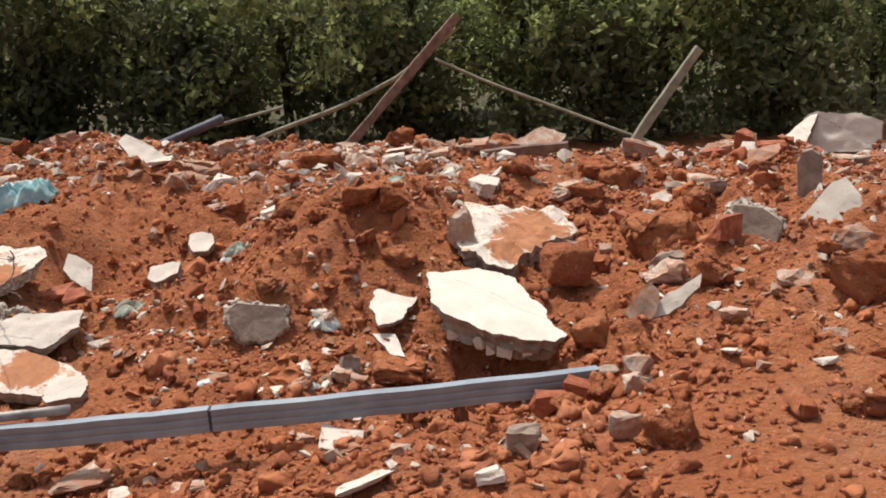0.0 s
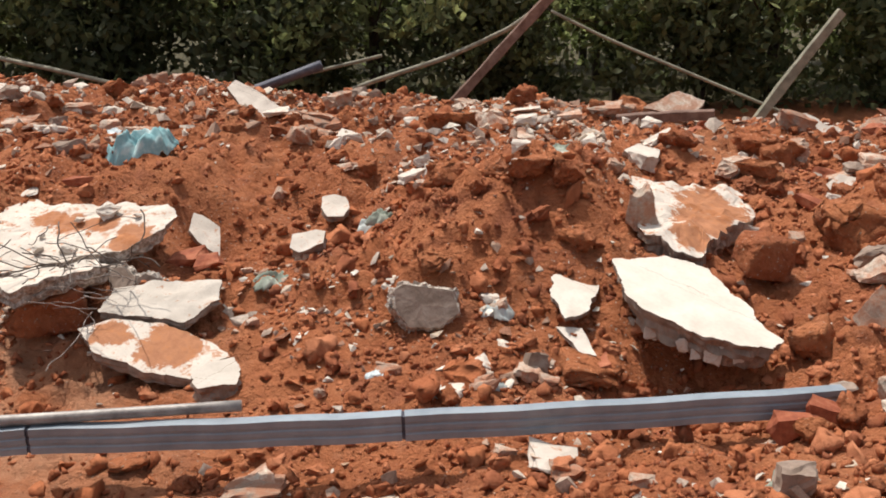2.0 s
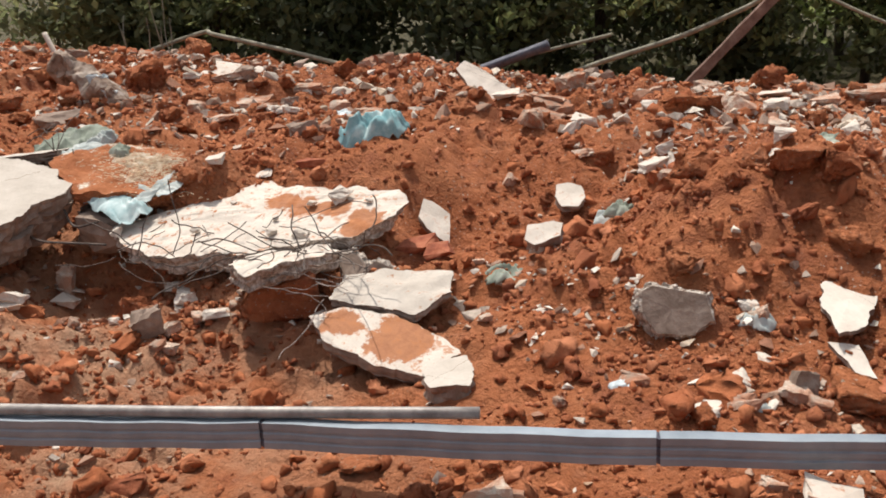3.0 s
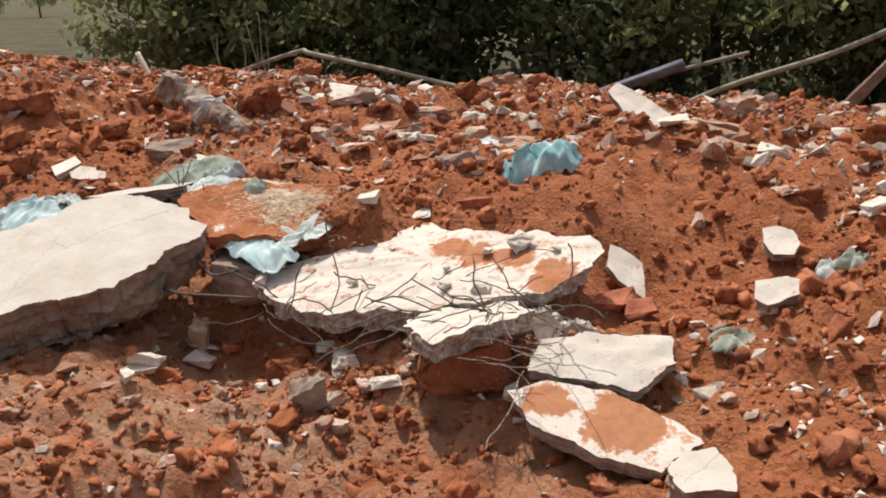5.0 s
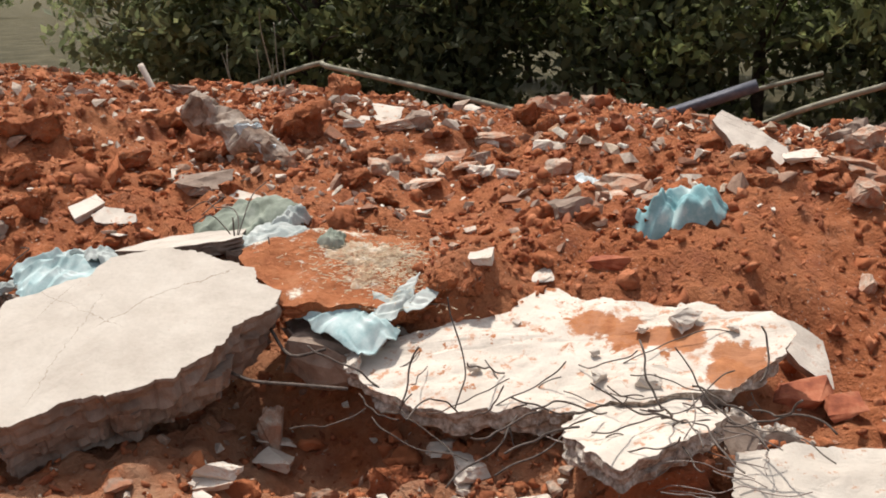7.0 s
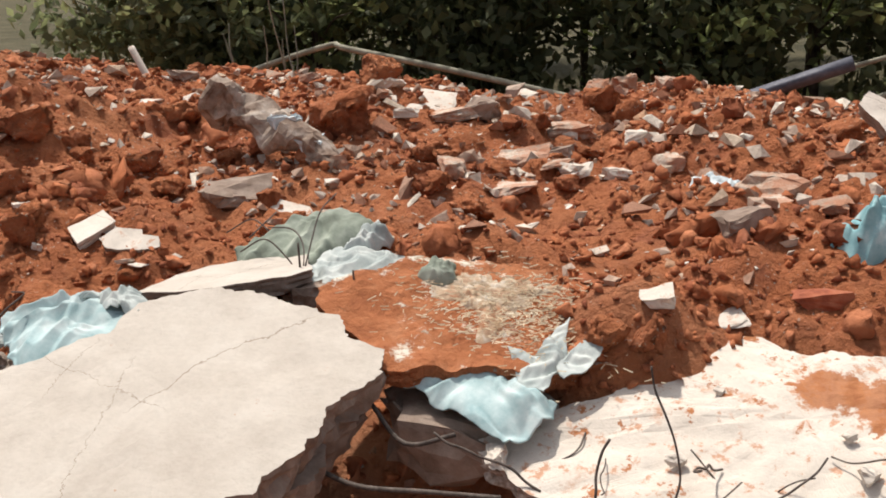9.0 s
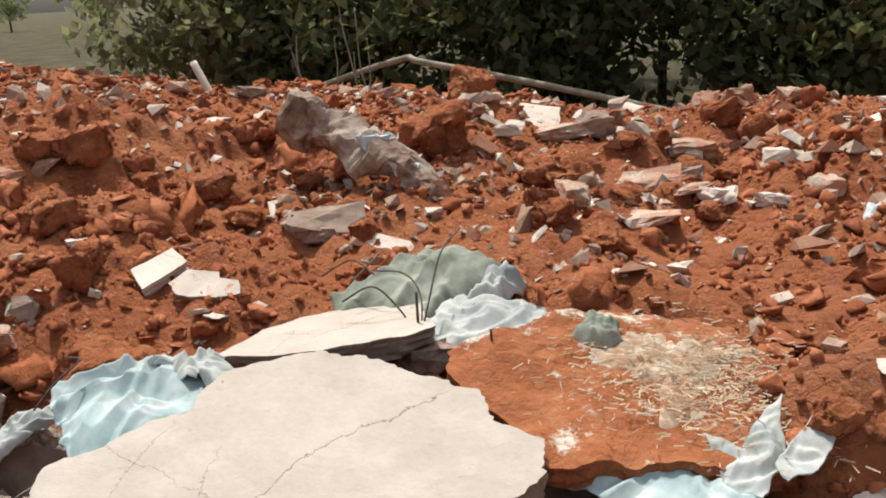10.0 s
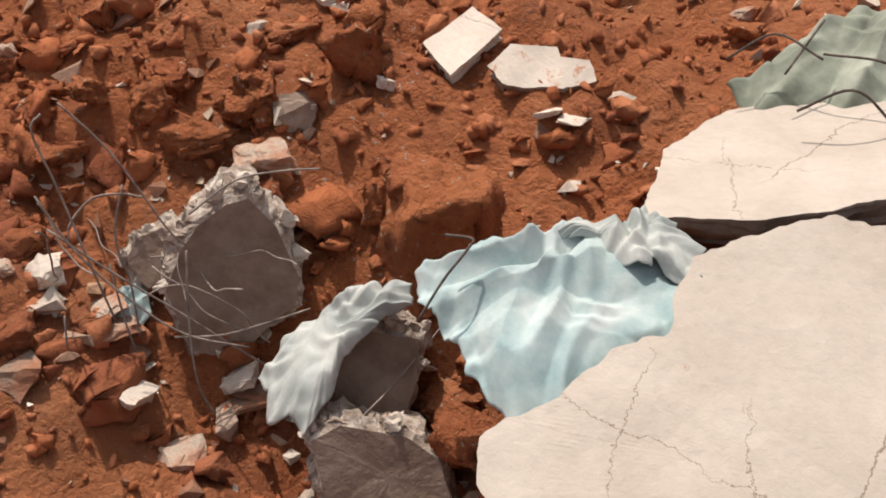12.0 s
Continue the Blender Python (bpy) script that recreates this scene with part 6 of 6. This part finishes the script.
for k in range(40):
    x, y = more.uniform(-6.4, -4.9), more.uniform(5.35, 6.8)
    s = 0.03 + 0.045 * more.random() ** 1.5
    if x > -5.15 and abs(y - 5.8) < 0.2:
        continue
    soil_boulder(x, y, s * more.uniform(1, 1.4), s, s * more.uniform(0.7, 0.95), more.uniform(0, 180), 900 + k)


# ---- trees ----
def tree_meshes(seed, tall, wide, leaf):
    rng = random.Random(seed)
    verts, faces = [], []

    def limb(points, r0, r1):
        line = curve_points(points, 4)
        radii = [r0 + (r1 - r0) * i / (len(line) - 1) for i in range(len(line))]
        v, f = tube_parts(line, radii, 5)
        k = len(verts)
        verts.extend(v)
        faces.extend([tuple(i + k for i in q) for q in f])
    top = Vector((rng.uniform(-0.2, 0.2), rng.uniform(-0.2, 0.2), tall * 0.75))
    limb([(0, 0, -0.2), (rng.uniform(-0.06, 0.06), 0, tall * 0.25), (rng.uniform(-0.12, 0.12), 0.05, tall * 0.5), top], 0.075, 0.02)
    tips = []
    for k in range(30):
        z0 = tall * rng.uniform(0.14, 0.76)
        a = rng.uniform(0, 2 * math.pi)
        reach = wide * rng.uniform(0.55, 1.05) * (1 - 0.35 * abs(z0 / tall - 0.45))
        e = Vector((math.cos(a) * reach, math.sin(a) * reach, z0 + tall * rng.uniform(0.05, 0.3)))
        s = Vector((0, 0, z0))
        mid = (s + e) / 2 + Vector((0, 0, 0.12))
        limb([s, mid, e], 0.016, 0.004)
        tips += [s.lerp(e, u) for u in (0.35, 0.55, 0.75, 0.95)] + [e]
    trunk = solid("trunk", verts, faces, [BARK_M], None, True)
    r = np.random.RandomState(seed)
    tips = np.array([tuple(t) for t in tips])
    n = 4600 if leaf is DARK_LEAF_M else 3700
    clumps = tips[r.randint(len(tips), size=84)] + r.normal(0, 1, (84, 3)) * (0.28, 0.28, 0.24)
    pos = clumps[r.randint(84, size=n)] + r.normal(0, 0.14, (n, 3)) * (1, 1, 0.8)
    pos[:, 2] = np.maximum(pos[:, 2], 0.05)
    way = r.normal(0, 1, (n, 3))
    way /= np.linalg.norm(way, axis=1)[:, None]
    flat = np.cross(way, r.normal(0, 1, (n, 3)))
    flat /= np.linalg.norm(flat, axis=1)[:, None]
    ln, wd = r.uniform(0.08, 0.17, (n, 1)), r.uniform(0.022, 0.048, (n, 1))
    nor = np.cross(way, flat)
    quad = np.stack([pos - way * ln / 2, pos + flat * wd + nor * 0.004, pos + way * ln / 2, pos - flat * wd + nor * 0.004], 1).reshape(-1, 3)
    crown = solid("crown", quad.tolist(), np.arange(4 * n).reshape(-1, 4).tolist(), [leaf])
    return trunk, crown


def plant_trees():
    kinds = []
    rng = random.Random(9)
    spots = []
    for row, (y0, step) in enumerate(((12.2, 1.5), (14.6, 1.7), (17.4, 1.9))):
        x = (-7.6, -8.7, -10.1, -12.1)[row]
        while x < 8.5 + row * 2:
            spots.append((x + rng.uniform(-0.25, 0.25), y0 + rng.uniform(-0.35, 0.35)))
            x += step * rng.uniform(0.8, 1.2)
    for k in range(5):
        trunk, crown = tree_meshes(100 + k, 3.0 + 0.3 * k, 1.25 + 0.1 * k, (DARK_LEAF_M, LEAF_M, DARK_LEAF_M, LIGHT_LEAF_M, LEAF_M)[k])
        kinds.append((trunk, crown))
    firsts = []
    for k, (x, y) in enumerate(spots):
        if k < 5:
            ob = thing("tree", x, y, height_at(x, y) - 0.05, "dark green small-leaved tree in a dense row behind the heap", "tree", "trees behind the heap", rng.uniform(0, 360))
            part("trunk", kinds[k][0], ob)
            part("crown", kinds[k][1], ob)
            firsts.append(ob)
        else:
            # leaf copies go by x: shade-toned to the left and middle, sunlit-toned right
            copy_thing(firsts[rng.choice((0, 1, 2, 4, 0, 2) if x < -5.4 else (0, 2, 0, 2, 4) if x < -2.8 else (3, 1, 4, 3, 3, 1) if x < 0.8 else (3, 3, 1))], pose(x, y, height_at(x, y) - 0.05, rng.uniform(-5, 5), rng.uniform(-5, 5), rng.uniform(0, 360)) @ Matrix.Scale(rng.uniform(0.8, 1.2), 4))
    for k in range(8):
        x = -6.9 + 15.2 * k / 7 + rng.uniform(-0.2, 0.2)
        y = 11.75 + rng.uniform(-0.2, 0.25)
        if k == 0:
            trunk, crown = tree_meshes(120, 1.7, 0.8, DARK_LEAF_M)
            bush = thing("bush", x, y, height_at(x, y) - 0.1, "low dark green bush at the foot of the trees", "bush", "bushes behind the heap")
            part("stem", trunk, bush)
            part("crown", crown, bush)
        else:
            copy_thing(bush, pose(x, y, height_at(x, y) - 0.1, 0, 0, rng.uniform(0, 360)))
    for k in range(20):
        x, y = -34 - 3.4 * k + rng.uniform(-1.5, 1.5), 74 + rng.uniform(-8, 14)
        copy_thing(firsts[rng.randrange(5)], pose(x, y, 0, 0, 0, rng.uniform(0, 360)) @ Matrix.Scale(rng.uniform(0.7, 1.3), 4))


plant_trees()


# ---- loose stuff: clods, chips, grit ----
def pebble(seed, steps, lean):
    """A small angular crumb: the hull of scattered points; larger ones are split once and roughened."""
    rng = random.Random(seed)
    bm = bmesh.new()
    for _ in range((9, 9, 10, 15)[steps]):
        v = Vector((rng.gauss(0, 1), rng.gauss(0, 1), rng.gauss(0, 1))).normalized()
        bm.verts.new(v * (rng.uniform(0.75, 1.15) if steps > 1 else rng.uniform(0.45, 1.25)))
    hull = bmesh.ops.convex_hull(bm, input=bm.verts[:])
    bmesh.ops.delete(bm, geom=[g for g in hull["geom_interior"] if isinstance(g, bmesh.types.BMVert)], context="VERTS")
    if steps > 1:
        bmesh.ops.subdivide_edges(bm, edges=bm.edges[:], cuts=2 if steps > 2 else 1, use_grid_fill=True)
        for v in bm.verts:
            v.co += noise.noise_vector(v.co * 2.1 + Vector((seed, 0, 0))) * 0.36 + noise.noise_vector(v.co * 5.3 + Vector((0, seed, 0))) * 0.20
    bmesh.ops.triangulate(bm, faces=bm.faces[:])
    bmesh.ops.recalc_face_normals(bm, faces=bm.faces[:])
    bm.verts.index_update()
    v = np.array([tuple(p.co) for p in bm.verts])
    f = np.array([[q.index for q in face.verts] for face in bm.faces])
    bm.free()
    return v * lean, f


def strew(name, label, count, sizes, materials, seed, steps, lean, dense, sink=0.42, skew=1.6, area=(-9.2, 4.6, 0.8, 10.2)):
    r = np.random.RandomState(seed)
    forms = [pebble(seed * 10 + k, steps, lean) for k in range(10)]
    x, y = r.uniform(area[0], area[1], count * 7), r.uniform(area[2], area[3], count * 7)
    ok = r.rand(count * 7) < dense(x, y) * (0.03 + 0.97 * smooth(0.6, 2.3, y)) * (0.05 + 0.95 * smooth(10.0, 8.4, -x)) * (0.05 + 0.95 * smooth(5.4, 3.9, x))
    x, y = x[ok][:count], y[ok][:count]
    n = len(x)
    s = sizes[0] * (sizes[1] / sizes[0]) ** (r.rand(n) ** skew)
    z = ground_z(x, y) + s * (0.5 - sink)
    verts, faces, k = [], [], 0
    for i in range(n):
        v, f = forms[i % 10]
        q = Euler(r.uniform(-1, 1, 3) * (0.7, 0.7, 3.14)).to_matrix()
        p = (v * s[i] * r.uniform(0.7, 1.3, 3)) @ np.array(q).T + (x[i], y[i], z[i])
        verts.append(p)
        faces.append(f + k)
        k += len(v)
    verts, faces = np.concatenate(verts), np.concatenate(faces)
    me = bpy.data.meshes.new(name)
    me.vertices.add(len(verts))
    me.vertices.foreach_set("co", verts.ravel())
    me.loops.add(faces.size)
    me.loops.foreach_set("vertex_index", faces.ravel())
    me.polygons.add(len(faces))
    me.polygons.foreach_set("loop_start", np.arange(0, faces.size, 3))
    me.materials.append(materials)
    me.update(calc_edges=True)
    me.validate()
    me.polygons.foreach_set("use_smooth", [materials is CLOD_M] * len(me.polygons))
    return tagged(new(name, me), label, "debris", kind="stuff")


def churn(x, y):
    near = sum(a * np.exp(-((x - cx) ** 2 + (y - cy) ** 2) / (2 * r * r)) for cx, cy, r, a in ((-3.2, 4.35, 0.5, 0.15), (-0.6, 3.3, 1.0, 0.35), (-5.4, 5.2, 0.7, 0.45), (-1.0, 5.0, 0.8, 0.3)))
    return np.clip(near + 0.25 + 1.1 * (bumps(x, y, 0.9, 5) - 0.25) + 0.25 * smooth(6, 9, y), 0.08, 1) * (1 - 0.35 * sandy(x, y))


def chips(x, y):
    d = 2.0 * (bumps(x, y, 0.75, 1) - 0.45) + 0.45 * smooth(5.8, 7.4, y) + 0.5 * smooth(-2.0, 0.5, x) * smooth(4.6, 5.8, y)
    for cx, cy, s, a in ((-5.4, 4.95, 0.6, 0.4), (-3.6, 3.9, 0.9, 0.4), (-1.5, 4.55, 0.25, 0.8), (-1.45, 5.0, 0.3, 0.5), (0.9, 3.85, 0.4, 0.7), (-3.3, 5.2, 0.3, 0.6), (-2.6, 4.5, 0.4, 0.5)):
        d = d + a * np.exp(-((x - cx) ** 2 + (y - cy) ** 2) / (2 * s * s))
    return np.clip(d, 0.05, 1) * (1 - 0.85 * sandy(x, y))


strew("large_soil_clods", "large rust-red soil clods over the heap", 1150, (0.042, 0.088), CLOD_M, 1, 3, (1, 0.9, 0.75), churn, 0.34, 1.6)
strew("medium_soil_clods", "fist-sized and smaller rust-red clods on the heap", 9500, (0.018, 0.048), CLOD_M, 6, 2, (1, 0.9, 0.75), churn, 0.32, 1.4)
strew("soil_clods", "loose rust-red soil clods covering the heap", 46000, (0.008, 0.026), CLOD_M, 5, 1, (1, 0.9, 0.75), churn, 0.3, 1.3)
strew("fine_soil_crumbs", "fine red soil crumbs over the ground", 13000, (0.004, 0.010), CLOD_M, 2, 1, (1, 0.9, 0.8), churn, 0.2, 1.3)
strew("plaster_chips", "small cream plaster chips strewn over the soil", 10500, (0.005, 0.040), CHIP_M, 3, 1, (1, 0.75, 0.4), chips, 0.3, 1.9)
strew("concrete_gravel", "small grey concrete bits strewn over the soil", 13500, (0.006, 0.055), RUBBLE_M, 4, 1, (1, 0.85, 0.6), chips, 0.33, 1.7)


def upper(x, y):
    return np.clip(smooth(5.9, 7.0, y) * (0.25 + 1.1 * bumps(x, y, 0.8, 3)) * (0.45 + 0.55 * smooth(-3.2, -1.8, x)), 0.0, 1)


strew("pale_rubble", "pale plaster rubble strewn near the crest", 1500, (0.022, 0.075), CHIP_M, 7, 1, (1, 0.8, 0.5), upper, 0.3, 1.7)
strew("grey_rubble", "grey and brown concrete rubble strewn near the crest", 2400, (0.022, 0.085), RUBBLE_M, 8, 1, (1, 0.85, 0.65), upper, 0.3, 1.7)


def scatter_straw(x, y, wide, deep, count, seed):
    r = np.random.RandomState(seed)
    px, py = x + r.normal(0, wide / 2, count), y + r.normal(0, deep / 2, count)
    pz = 0.548 - 0.158 * (px + 3.56) + 0.291 * (py - 5.37) + r.uniform(0.008, 0.03, count)
    a, ln, w = r.normal(0.5, 0.9, count), r.uniform(0.006, 0.03, count), r.uniform(0.0005, 0.0013, count)
    dx, dy, dz = np.cos(a) * ln / 2, np.sin(a) * ln / 2, r.uniform(-0.3, 0.3, count) * ln / 2
    sx, sy = -np.sin(a) * w, np.cos(a) * w
    quad = np.stack([np.stack([px - dx - sx, py - dy - sy, pz - dz], -1), np.stack([px + dx - sx, py + dy - sy, pz + dz], -1),
                     np.stack([px + dx + sx, py + dy + sy, pz + dz + 0.002], -1), np.stack([px - dx + sx, py - dy + sy, pz - dz + 0.002], -1)], 1)
    me = solid("straw", quad.reshape(-1, 3).tolist(), np.arange(4 * count).reshape(-1, 4).tolist(), [STRAW_M])
    return tagged(new("straw", me), "pale dry straw scattered on spilled red soil", "straw", kind="stuff")


scatter_straw(-3.46, 5.41, 0.30, 0.18, 1500, 5)
